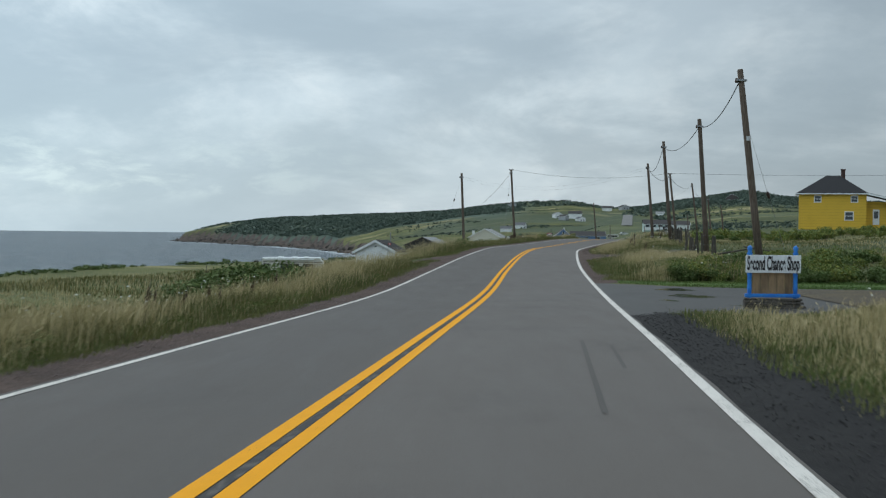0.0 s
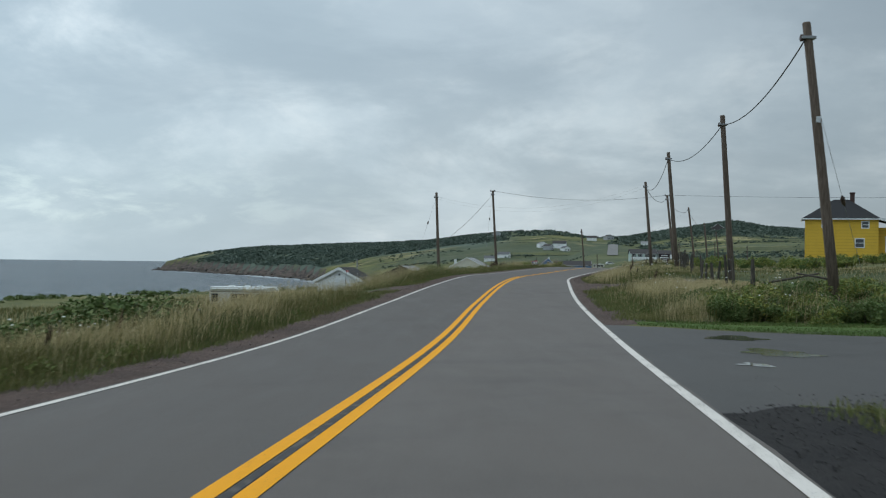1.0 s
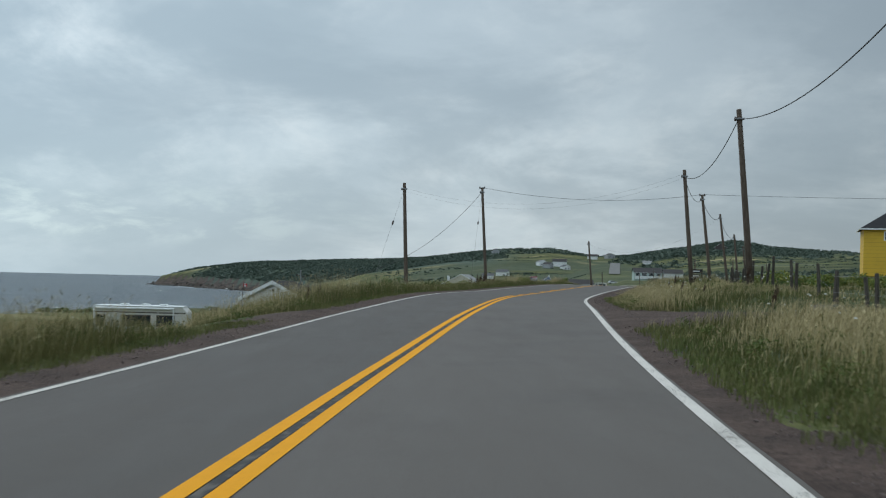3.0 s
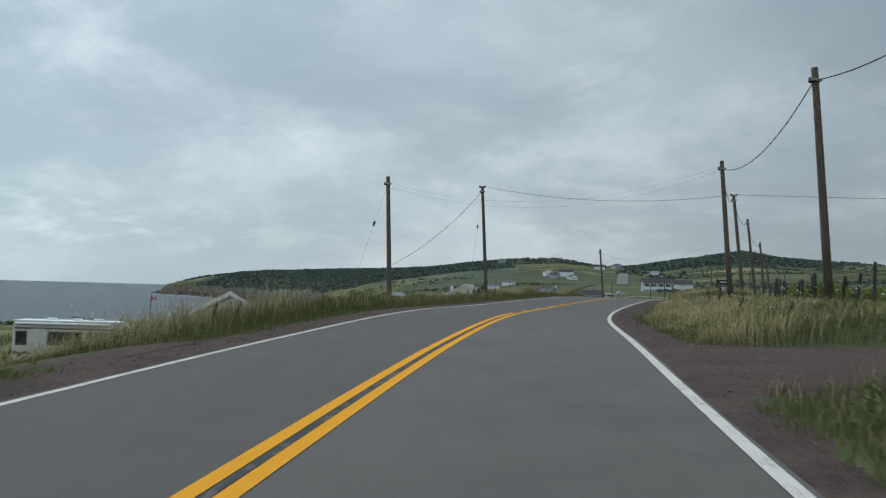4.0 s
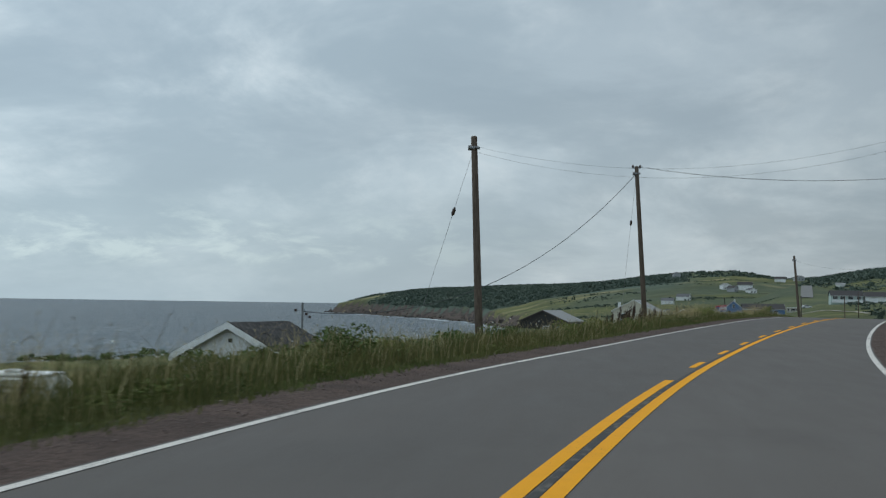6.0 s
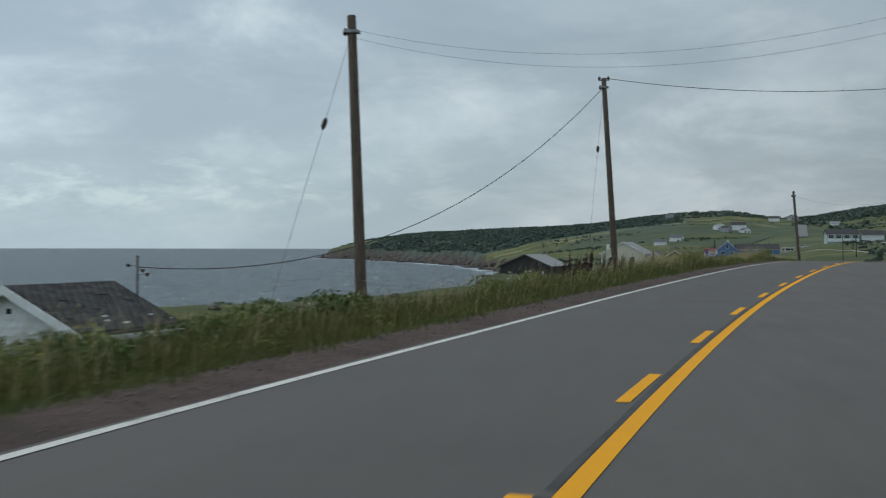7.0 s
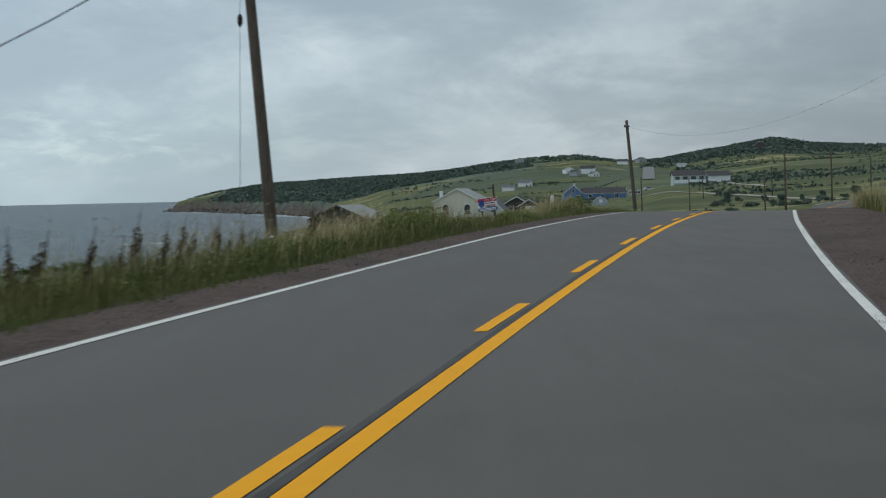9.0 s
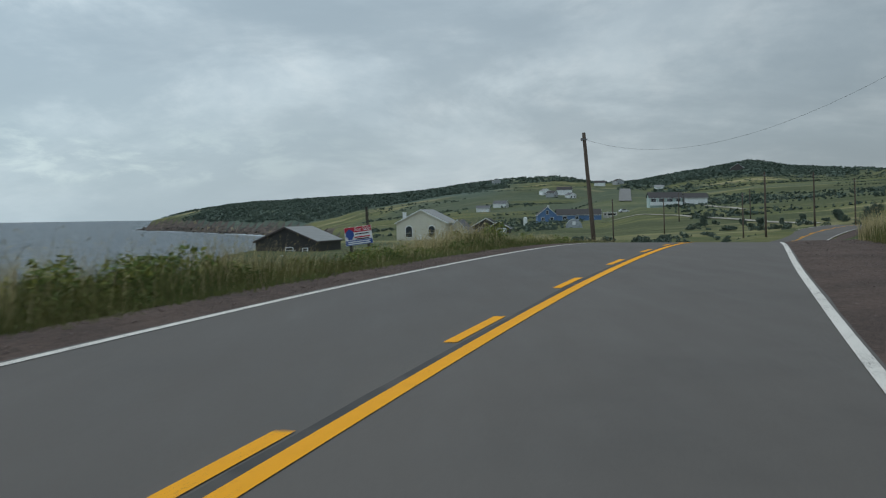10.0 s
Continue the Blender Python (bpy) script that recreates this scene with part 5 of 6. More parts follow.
def camper(x, y, z, rz, L, H, label, awning=False):
    """A box-shaped camper trailer; its long side faces -y."""
    ob = thing("camper_trailer", pose(x, y, z, 0, 0, rz), label, "camper trailer")
    bm = bmesh.new()
    prism(bm, [(-L / 2, 0.45), (L / 2 - 0.5, 0.45), (L / 2, 0.9), (L / 2, H - 0.35), (L / 2 - 0.35, H), (-L / 2 + 0.15, H), (-L / 2, H - 0.2)], 2.3)
    bmesh.ops.bevel(bm, geom=bm.edges[:], offset=0.04, segments=2, affect="EDGES")
    body = part("body", bm, M_RV, ob)
    part("roof_rim", boxes((-L / 2 + 0.05, L / 2 - 0.3, -0.05, 2.35, H - 0.02, H + 0.05), bevel=0.015), M_TRIM, ob)
    part("stripe", boxes((-L / 2 + 0.1, L / 2 - 0.1, -0.015, -0.002, H - 0.42, H - 0.34)), M_RVTRIM, ob)
    part("stripe", boxes((-L / 2 + 0.1, L / 2 - 0.15, -0.015, -0.002, 0.8, 0.9)), M_RVTRIM, ob)
    for wx, ww in ((-L * 0.42, 0.5), (-L * 0.04, 1.7), (L * 0.27, 1.05)):
        wf = part("window", boxes((wx - ww / 2 - 0.05, wx + ww / 2 + 0.05, -0.03, -0.004, H - 1.28, H - 0.52), bevel=0.01), M_RVTRIM, ob)
        part("pane", boxes((wx - ww / 2, wx + ww / 2, -0.04, -0.031, H - 1.22, H - 0.58)), M_GLASS, wf)
    part("door", boxes((-L * 0.32, -L * 0.22, -0.03, -0.004, 0.55, H - 0.4), bevel=0.01), M_RV, ob)
    for vx in (-L * 0.2, L * 0.03, L * 0.22):
        part("roof_vent", boxes((vx - 0.25, vx + 0.25, 0.9, 1.4, H + 0.03, H + 0.16), bevel=0.03), M_TRIM, ob)
    if awning:
        bm = bmesh.new()
        tube(bm, [(-L * 0.47, -0.1, H - 0.12), (L * 0.36, -0.1, H - 0.12)], 0.07, 8)
        part("awning_roll", bm, M_TRIM, ob)
        part("awning_arm", boxes((L * 0.35, L * 0.35 + 0.05, -0.12, -0.06, 0.6, H - 0.12)), M_TRIM, ob)
    for wx in (-0.45, 0.45):
        wheel(ob, wx, 0.1, 0.34, 0.2)
        wheel(ob, wx, 2.2, 0.34, 0.2)
    return ob


camper(-13.5, 124.3, -5.3, 2, 5.9, 2.55, "off-white camper trailer with brown stripes parked on the field", True)
camper(94.6, 664, -3.3, 0, 5.5, 2.7, "white camper parked beside the blue house")


def car(x, y, rz, mat, label):
    ob = thing("car", pose(x, y, gz(x, y), 0, 0, rz), label, "car")
    bm = bmesh.new()
    prism(bm, [(-2.1, 0.3), (2.1, 0.3), (2.15, 0.75), (1.2, 0.9), (0.6, 1.4), (-1.2, 1.45), (-1.9, 0.95), (-2.15, 0.85)], 1.75)
    bmesh.ops.bevel(bm, geom=bm.edges[:], offset=0.05, segments=2, affect="EDGES")
    part("body", bm, mat, ob)
    part("side_window", boxes((-1.2, 0.65, -0.015, 0.0, 0.95, 1.32)), M_GLASS, ob)
    for wx in (-1.3, 1.3):
        wheel(ob, wx, 0.05, 0.32, 0.2)
        wheel(ob, wx, 1.7, 0.32, 0.2)


car(98.5, 652, 5, M_CARWHITE, "white car parked near the blue house")

# service mast behind the shed, small flag on a stick
mz = gz(-4.3, 134.3)
mast = thing("service_mast", pose(-4.3, 134.3, mz), "grey metal electric service mast with insulators", "mast")
bm = bmesh.new()
tube(bm, [(0, 0, -0.3), (0, 0, -0.2 - mz - 0.06), (0.03, 0, -0.2 - mz)], [0.045, 0.045, 0.06], 8)
part("pipe", bm, M_STEEL, mast)
for a, b, dzz in ((0.17, 0.0, -0.5), (0.3, 0.02, -0.62), (-0.28, 0, -0.35)):
    bm = bmesh.new()
    tube(bm, [(a, b, -0.2 - mz + dzz), (a, b, -0.1 - mz + dzz)], [0.05, 0.06], 8)
    part("insulator", bm, M_CERAMIC, mast)
    part("arm", boxes((min(a, 0), max(a, 0), -0.01, 0.01, -0.16 - mz + dzz, -0.14 - mz + dzz)), M_STEEL, mast)
fx, fy = -3.3, 95.8
fz = gz(fx, fy)
flag = thing("small_flag", pose(fx, fy, fz, 0, 0, -8), "small red and white flag on a bent stick in the grass", "flag")
bm = bmesh.new()
tube(bm, [(0.0, 0, -0.2), (0.03, 0, (-0.9 - fz) * 0.5), (0.1, 0, -0.95 - fz + 0.1)], [0.018, 0.016, 0.01], 6)
part("stick", bm, M_POST, flag)
for x0, x1, mm in ((0.09, 0.13, M_REDFLAG), (0.131, 0.209, M_WHITEFLAG), (0.21, 0.25, M_REDFLAG)):
    part("cloth_panel", boxes((x0, x1, -0.008, 0.0, -1.05 - fz, -0.92 - fz)), mm, flag)
bm = bmesh.new()
prism(bm, [(0.17, -1.03 - fz), (0.192, -0.995 - fz), (0.195, -0.965 - fz), (0.17, -0.935 - fz), (0.145, -0.965 - fz), (0.148, -0.995 - fz)], 0.004)
for v in bm.verts:
    v.co.y -= 0.013
part("leaf_mark", bm, M_REDFLAG, flag)

# boulders on the seaward field
rng = random.Random(9)
for x, y, s in ((-19.5, 193, 0.5), (-26, 190, 0.4), (-14, 198, 0.35), (-10.0, 222, 0.5), (-16, 191, 0.35), (14.3, 74.6, 0.5)):
    bm = bmesh.new()
    bmesh.ops.create_icosphere(bm, subdivisions=3, radius=s)
    for v in bm.verts:
        v.co *= 1 + 0.35 * noise.noise(v.co * 1.3 / s + Vector((x, y, 0)))
        v.co.z *= 0.62
    ob = part("boulder", bm, M_BOULDER, smooth=False)
    ob.matrix_basis = Matrix.Translation((x, y, gz(x, y) + s * 0.2))
    tagged(ob, "dark mossy boulder lying in the coastal field", "boulder", "boulders on the field")

# ---- plants ----


def leaf_material(name, tones, patch=0.12, fine_v=0.5, rough=0.7):
    """Leaves: tones vary from piece to piece and in drifts."""
    m, nt, b0 = material(name)
    geo = nt.nodes.new("ShaderNodeNewGeometry")
    drift = step(nt, tex(nt, patch, 3, 0.6), 0.38, 0.64)
    col = mixc(nt, drift, tones[0], tones[1])
    col = mixc(nt, mul(nt, step(nt, geo.outputs["Random Per Island"], 0.35, 1.0), 0.8), col, tones[2])
    col = mixc(nt, mul(nt, step(nt, tex(nt, 1.1, 3, 0.6), 0.42, 0.7), fine_v), col, tuple(c * 0.5 for c in tones[0]))
    nt.links.new(col, b0.inputs["Base Color"])
    b0.inputs["Roughness"].default_value, b0.inputs["Specular IOR Level"].default_value = rough, 0.15
    return m


M_DRYGRASS = leaf_material("dry_straw_grass", ((0.46, 0.365, 0.19), (0.31, 0.26, 0.12), (0.56, 0.46, 0.27)))
M_GREENGRASS = leaf_material("green_verge_grass", ((0.082, 0.098, 0.030), (0.130, 0.122, 0.042), (0.190, 0.165, 0.060)))
M_TURF = leaf_material("short_green_turf", ((0.10, 0.13, 0.036), (0.15, 0.15, 0.05), (0.20, 0.19, 0.08)), 0.3)
M_LAWN = leaf_material("bright_lawn_grass", ((0.066, 0.116, 0.028), (0.082, 0.126, 0.032), (0.105, 0.142, 0.042)), 0.12, 0.2)
M_SHRUB = leaf_material("dark_shrub_leaves", ((0.072, 0.112, 0.034), (0.100, 0.138, 0.042), (0.14, 0.17, 0.056)), 0.8)
M_GOLDEN = leaf_material("yellow_green_weed_leaves", ((0.105, 0.155, 0.042), (0.15, 0.18, 0.046), (0.30, 0.27, 0.06)), 0.5)
M_WEED = leaf_material("mixed_green_weed_leaves", ((0.075, 0.11, 0.030), (0.12, 0.14, 0.036), (0.18, 0.19, 0.055)), 0.35)
M_DOCK = leaf_material("brown_dock_seed", ((0.075, 0.042, 0.03), (0.055, 0.034, 0.025), (0.11, 0.065, 0.045)), 1.0)
# spruce tones are lightened and blued, with distance haze painted in
M_SPRUCE = leaf_material("haze_toned_spruce_needles", ((0.080, 0.110, 0.090), (0.096, 0.126, 0.098), (0.116, 0.142, 0.104)), 0.012, 0.25)
M_LACE = surface("white_flower_heads", (0.72, 0.72, 0.66), (0.6, 0.6, 0.54), 9, 0.8, 50, 0)
M_TWIG = surface("brown_twigs", (0.07, 0.055, 0.045), (0.11, 0.09, 0.075), 9, 0.9, 50, 0)
prng = np.random.default_rng(7)


def blades(x, y, z, h, w, lean, mat, name, heads=0.0):
    """Grass blades as tapered, bent strips: five vertices, a quad cut in two and a tip."""
    n = len(x)
    a, b = prng.uniform(0, 2 * np.pi, n), prng.uniform(0, 2 * np.pi, n)
    ux, uy = np.cos(a) * w / 2, np.sin(a) * w / 2
    lx, ly = np.cos(b) * lean * h + 0.10 * h, np.sin(b) * lean * h
    V = np.empty((n, 5, 3))
    V[:, 0] = np.stack([x - ux, y - uy, z - 0.05], -1)
    V[:, 1] = np.stack([x + ux, y + uy, z - 0.05], -1)
    mx, my, mz2 = x + lx * 0.35, y + ly * 0.35, z + h * 0.6
    V[:, 2] = np.stack([mx + ux * 0.75, my + uy * 0.75, mz2], -1)
    V[:, 3] = np.stack([mx - ux * 0.75, my - uy * 0.75, mz2], -1)
    V[:, 4] = np.stack([x + lx, y + ly, z + h * (1 - 0.3 * lean)], -1)
    i0 = np.arange(n)[:, None] * 5
    F = np.concatenate([i0 + np.array([0, 1, 2]), i0 + np.array([0, 2, 3]), i0 + np.array([3, 2, 4])])
    V = V.reshape(-1, 3)
    if heads:
        # seed heads: slim diamonds drooping past the tips
        q = np.nonzero((prng.random(n) < heads) & (h > 0.35))[0]
        tip = V.reshape(n, 5, 3)[q, 4]
        mid3 = (V.reshape(n, 5, 3)[q, 2] + V.reshape(n, 5, 3)[q, 3]) / 2
        d = tip - mid3
        d /= np.linalg.norm(d, axis=1)[:, None]
        d[:, 2] *= 0.6
        side = np.stack([np.cos(a[q]), np.sin(a[q]), np.zeros(len(q))], -1) * prng.uniform(0.005, 0.010, len(q))[:, None]
        ln = prng.uniform(0.07, 0.13, len(q))[:, None]
        D = np.stack([tip - d * 0.03, tip + d * ln * 0.4 + side, tip + d * ln, tip + d * ln * 0.4 - side], 1)
        j0 = len(V) + np.arange(len(q))[:, None] * 4
        F = np.concatenate([F, j0 + np.array([0, 1, 2]), j0 + np.array([0, 2, 3])])
        V = np.concatenate([V, D.reshape(-1, 3)])
    return mesh_from(name, V, F, [mat])


def scatter(y0, y1, o0, o1, density):
    n = int((y1 - y0) * (o1 - o0) * density)
    yy2, oo2 = prng.uniform(y0, y1, n), prng.uniform(o0, o1, n)
    p = on_road(yy2, oo2)
    return p[:, 0], p[:, 1], oo2


def verge_keep(x, y, o):
    """Where tall grass grows: not on gravel, drives or yards."""
    k = np.ones(len(x), bool)
    jit = (fbm(x / 1.5, y / 1.5, 31) - 0.5) * 1.6
    k &= ~((o > 0) & (y > np.where(o > 6.2, 21.6, 25.2) + jit) & (y < 47.0 - 0.45 * np.clip(o - 3.7, 0, 5) + jit * 0.3) & (o < 60))
    k &= ~((o > 0) & (y <= 26) & (o < 4.45 + 0.3 * jit))
    k &= ~((o > 0) & (y > 70.8 + jit) & (y < 79.6 + 0.5 * jit) & (o < 9.5 + jit))
    k &= ~((o > 0) & (y > 147 + jit) & (y < 204) & (o < 6.2 + 0.6 * jit))
    k &= ~((o > 0) & (o < np.where(y < 53, 4.5, np.where(y < 71, 4.05, np.interp(y, (79, 98, 112), (4.5, 4.6, 5.5)))) + 0.5 * jit))
    k &= ~((o > 0) & (y > 186) & (o < 14))
    k &= ~((o < 0) & (o > -np.interp(y, (0, 40, 60, 95, 130, 145), (4.4, 4.45, 4.9, 4.9, 4.6, 4.25)) + 0.3 * jit))
    k &= ~((o < 0) & (y > 73 + jit) & (y < 80.5 + jit) & (o > -8.0 + jit))
    k &= ~((np.abs(x + 4.6) < 2.6) & (np.abs(y - 130.8) < 3))
    k &= ~((x > -17) & (x < -9) & (y > 121) & (y < 128))
    return k


def grass(name, label, mat, zones, dry):
    X, Y, H, W = [], [], [], []
    for y0, y1, o0, o1, dens, h0, h1, w in zones:
        x, y, o = scatter(y0, y1, o0, o1, dens)
        k = verge_keep(x, y, o)
        patchy = fbm(x / 5.0, y / 5.0, 41) * 0.7 + fbm(x / 1.2, y / 1.2, 44) * 0.3
        p = smooth(0.36, 0.62, patchy)
        p = (0.05 + 0.95 * p) * (0.12 + 0.88 * np.where(o > 0, smooth(4.2, 5.2, o), smooth(5.0, 6.5, -o))) if dry else 1 - 0.75 * p * smooth(4.8, 6.2, np.abs(o))
        p = np.where((o < 0) & (y > 83) & (y < 150), p * (0.24 if dry else 1.0), p)
        p = np.where((o > 6.3) & (y > 44) & (y < 54), p * (0.15 if dry else 0.8), p)
        p = np.where((o > 0) & (o < 5.9) & (y > 52) & (y < 69), p * (0.3 if dry else 1.0), p)
        p = np.where((o > 6.6) & (y > 79) & (y < 150), p * (0.45 if dry else 1.0), p)
        p = np.where((o > 6.3) & (y < 27), 1.0 if dry else 0.2, p)
        p = np.where((o > 0) & (y > 49) & (y < 62), p * (0.45 if dry else 1.0), p)
        k &= prng.random(len(x)) < np.clip(p, 0.06, 1)
        x, y, o, patchy = x[k], y[k], o[k], patchy[k]
        edge = np.where((o > 0) & (y > 27) & (y < 74), smooth(4.4, 6.2, o) * 0.85 * (1 - 0.3 * smooth(8.5, 11, o)), smooth(4.2, 5.9, np.abs(o)))
        low = np.where(o < 0, smooth(65, 70, y) * (1 - smooth(80, 86, y)) * 0.8 + smooth(83, 87, y) * (1 - smooth(125, 130, y)) * (-0.08 + 0.16 * smooth(105, 112, y)) + smooth(176, 184, y) * 0.5 + smooth(160, 166, y) * (1 - smooth(172, 175, y)) * 0.5, 0)
        low = np.where((o > 0) & (y < 27) & (o < 16), 0.70 - 0.14 * smooth(5.4, 6.8, o), low)
        low = np.where((o > 0) & (y > 48), 0.25 + 0.45 * smooth(6.8, 8.6, o) + 0.16 * smooth(76, 82, y) * (1 - smooth(6.8, 8.6, o)), low)
        low = np.where((o > 0) & (y > 140), 0.05, low)
        low = np.where((o < 0) & (y < 40), 0.22, low)
        h = prng.uniform(h0, h1, len(x)) * (0.25 + 0.75 * edge) * (1 - low) * (1.1 - 0.16 * smooth(118, 126, y) + 0.28 * smooth(139, 146, y)) * (0.65 + 0.7 * fbm(x / 2.5, y / 2.5, 47))
        X.append(x), Y.append(y), H.append(h), W.append(np.full(len(x), w))
    x, y, h, w = (np.concatenate(q) for q in (X, Y, H, W))
    w = w * prng.uniform(0.6, 1.3, len(x))
    ob = new(name, blades(x, y, ground_z(x, y), h, w, prng.uniform(0.1, 0.6, len(x)), mat, name, 0.22 if dry else 0.0))
    return tagged(ob, label, "grass", kind="stuff")


grass("dry_grass", "tall straw-coloured dry grass on the road verges", M_DRYGRASS,
      [(-4, 232, -10, -4.6, 165, 0.6, 1.15, 0.0095), (-4, 232, 4.3, 11, 150, 0.6, 1.15, 0.0095), (0, 240, -18, -10, 34, 0.5, 0.95, 0.02), (0, 230, 11, 24, 26, 0.3, 0.7, 0.022), (10, 260, -42, -18, 10, 0.35, 0.7, 0.035), (20, 260, 24, 60, 5, 0.4, 0.8, 0.045)], True)
grass("green_grass", "green grass and weeds on the road verges", M_GREENGRASS,
      [(-4, 232, -10, -4.6, 150, 0.3, 0.8, 0.013), (-4, 232, 4.3, 11, 140, 0.3, 0.75, 0.013), (0, 240, -18, -10, 40, 0.3, 0.65, 0.026), (0, 230, 11, 24, 30, 0.25, 0.5, 0.03), (10, 260, -42, -18, 12, 0.2, 0.45, 0.045), (20, 260, 24, 60, 6, 0.3, 0.6, 0.06)], False)
lx, ly, lo = scatter(40.6, 47.6, 4.4, 38, 230)
keep = ly > 46.0 - np.clip(lo - 3.7, 0, 5) + 0.25 * np.sin(lx) - 0.15 * lo
keep &= ly < 47.2 - 0.45 * np.clip(lo - 3.7, 0, 5)
lx, ly = lx[keep], ly[keep]
lawn = new("lawn_strip", blades(lx, ly, ground_z(lx, ly), prng.uniform(0.04, 0.09, len(lx)), np.full(len(lx), 0.02), np.full(len(lx), 0.4), M_LAWN, "lawn_strip"))
tagged(lawn, "strip of bright mown grass beside the driveway", "grass", kind="stuff")


# short turf at the inner edges of the verges
tx, ty, th = [], [], []
for y0, y1, o0, o1, dens in ((47, 69, 3.95, 5.3, 260), (80, 108, 4.3, 5.6, 160), (108, 150, 4.9, 6.0, 130), (8, 27, 4.35, 6.0, 190), (20, 24.5, 6.0, 18, 220), (0, 200, -5.4, -4.15, 170)):
    x, y, o = scatter(y0, y1, o0, o1, dens)
    near_edge = np.abs(o) - min(abs(o0), abs(o1))
    k = prng.random(len(x)) < smooth(-0.1, 0.5, near_edge + (fbm(x / 0.9, y / 0.9, 61) - 0.5) * 1.1)
    k &= ~((o < 0) & (y > 73) & (y < 80.5))
    tx.append(x[k]), ty.append(y[k]), th.append(prng.uniform(0.04, 0.14, k.sum()))
tx, ty, th = np.concatenate(tx), np.concatenate(ty), np.concatenate(th)
turf = new("short_turf", blades(tx, ty, ground_z(tx, ty) + 0.03, th, prng.uniform(0.010, 0.02, len(tx)), prng.uniform(0.2, 0.7, len(tx)), M_TURF, "short_turf"))
tagged(turf, "short green turf creeping over the gravel edges", "grass", kind="stuff")


def leaf_cloud(n, rx, ry, rz, size, seed, lumps=7, cone=False):
    """Many small leaf faces gathered in uneven lumps."""
    g = np.random.default_rng(seed)
    if cone:
        t = g.random(n) ** 0.7
        a = g.uniform(0, 2 * np.pi, n)
        rad = (1 - t) * (0.55 + 0.45 * g.random(n)) * (0.8 + 0.25 * np.sin(t * 34))
        C = np.stack([rad * np.cos(a) * rx, rad * np.sin(a) * ry, (0.08 + t * 0.92) * rz * 2], -1)
    else:
        cen = np.stack([g.uniform(-0.62, 0.62, lumps) * rx, g.uniform(-0.62, 0.62, lumps) * ry, g.uniform(0.35, 1.25, lumps) * rz], -1)
        cen[0] = (0, 0, rz * 0.7)
        which = g.integers(0, lumps, n)
        d = g.normal(size=(n, 3))
        d /= np.linalg.norm(d, axis=1)[:, None]
        C = cen[which] + d * (g.random(n)[:, None] ** 0.35) * np.array([rx, ry, rz]) * g.uniform(0.35, 0.55, lumps)[which][:, None]
        C[:, 2] = np.maximum(C[:, 2], 0.03)
    u, v = g.normal(size=(n, 3)), g.normal(size=(n, 3))
    u /= np.linalg.norm(u, axis=1)[:, None]
    v -= (v * u).sum(1)[:, None] * u
    v /= np.linalg.norm(v, axis=1)[:, None]
    s = size * g.uniform(0.6, 1.4, n)[:, None]
    V = np.stack([C - u * s, C + v * s * 0.45, C + u * s, C - v * s * 0.45], 1)
    return V.reshape(-1, 3), np.arange(4 * n).reshape(n, 4)


def shrub_proto(name, mat, n, rx, rz, size, seed):
    return mesh_from(name, *leaf_cloud(n, rx, rx, rz, size, seed), [mat])


FAR_WEEDS = [shrub_proto("weed_leaves", M_GOLDEN, 600, 0.8, 0.62, 0.085, 40 + k) for k in range(3)]
SHRUBS = [shrub_proto("shrub_leaves", M_SHRUB, 1500, 1.0, 0.62, 0.08, 20 + k) for k in range(3)]
BUSHES = [shrub_proto("bush_leaves", M_SHRUB, 2500, 1.0, 0.62, 0.050, 25 + k) for k in range(3)]
WEEDS = [shrub_proto("weed_leaves", M_GOLDEN, 1800, 0.8, 0.62, 0.045, 30 + k) for k in range(3)]


def twigs(seed, h):
    g = random.Random(seed)
    bm = bmesh.new()
    for _ in range(5):
        a = g.uniform(0, 6.28)
        tube(bm, [(0, 0, -0.1), (0.2 * math.cos(a), 0.2 * math.sin(a), h * 0.5), (0.45 * math.cos(a), 0.45 * math.sin(a), h)], [0.02, 0.014, 0.005], 5)
    me = bpy.data.meshes.new("stem")
    bm.to_mesh(me)
    bm.free()
    me.materials.append(M_TWIG)
    return me


STEMS = [twigs(k, 0.8) for k in range(3)]


def shrub(x, y, s, kind, k, label, group, sh=1.0):
    ob = thing("weed_clump" if kind in (WEEDS, FAR_WEEDS) else "shrub", pose(x, y, gz(x, y) - 0.05, 0, 0, 47 * k) @ Matrix.Diagonal((s, s, s * sh, 1)), label, "shrub", group)
    a = new("stems", STEMS[k % 3])
    a.parent = ob
    b = new("leaves", kind[k % 3])
    b.parent = ob


k = 0
g = random.Random(12)
# dense bushes on the seaward slope
for _ in range(66):
    y = g.uniform(45, 54)
    q = g.uniform(0.125, 0.272)
    p = (-y * q, y)
    shrub(p[0], p[1], max(0.6, 0.85 + 0.8 * (0.24 - q) / 0.115) + g.uniform(0, 0.4), BUSHES, k, "dark green leafy bush on the seaward slope", "bushes on the seaward slope", 0.8)
    k += 1
# weeds behind the lawn strip and round the poles
for j in range(190):
    o = g.uniform(6.5, 34) if j < 130 else g.uniform(6.3, 12.5)
    p = on_road(g.uniform(47.7 - 0.45 * min(o - 3.7, 5), 52 if o < 12 else 56), o)
    shrub(p[0], p[1], g.uniform(0.55, 0.95) if o < 12 else g.uniform(0.55, 1.05), BUSHES if g.random() < 0.45 else WEEDS, k, "dense green weeds behind the mown strip", "weeds behind the lawn", 0.8)
    k += 1
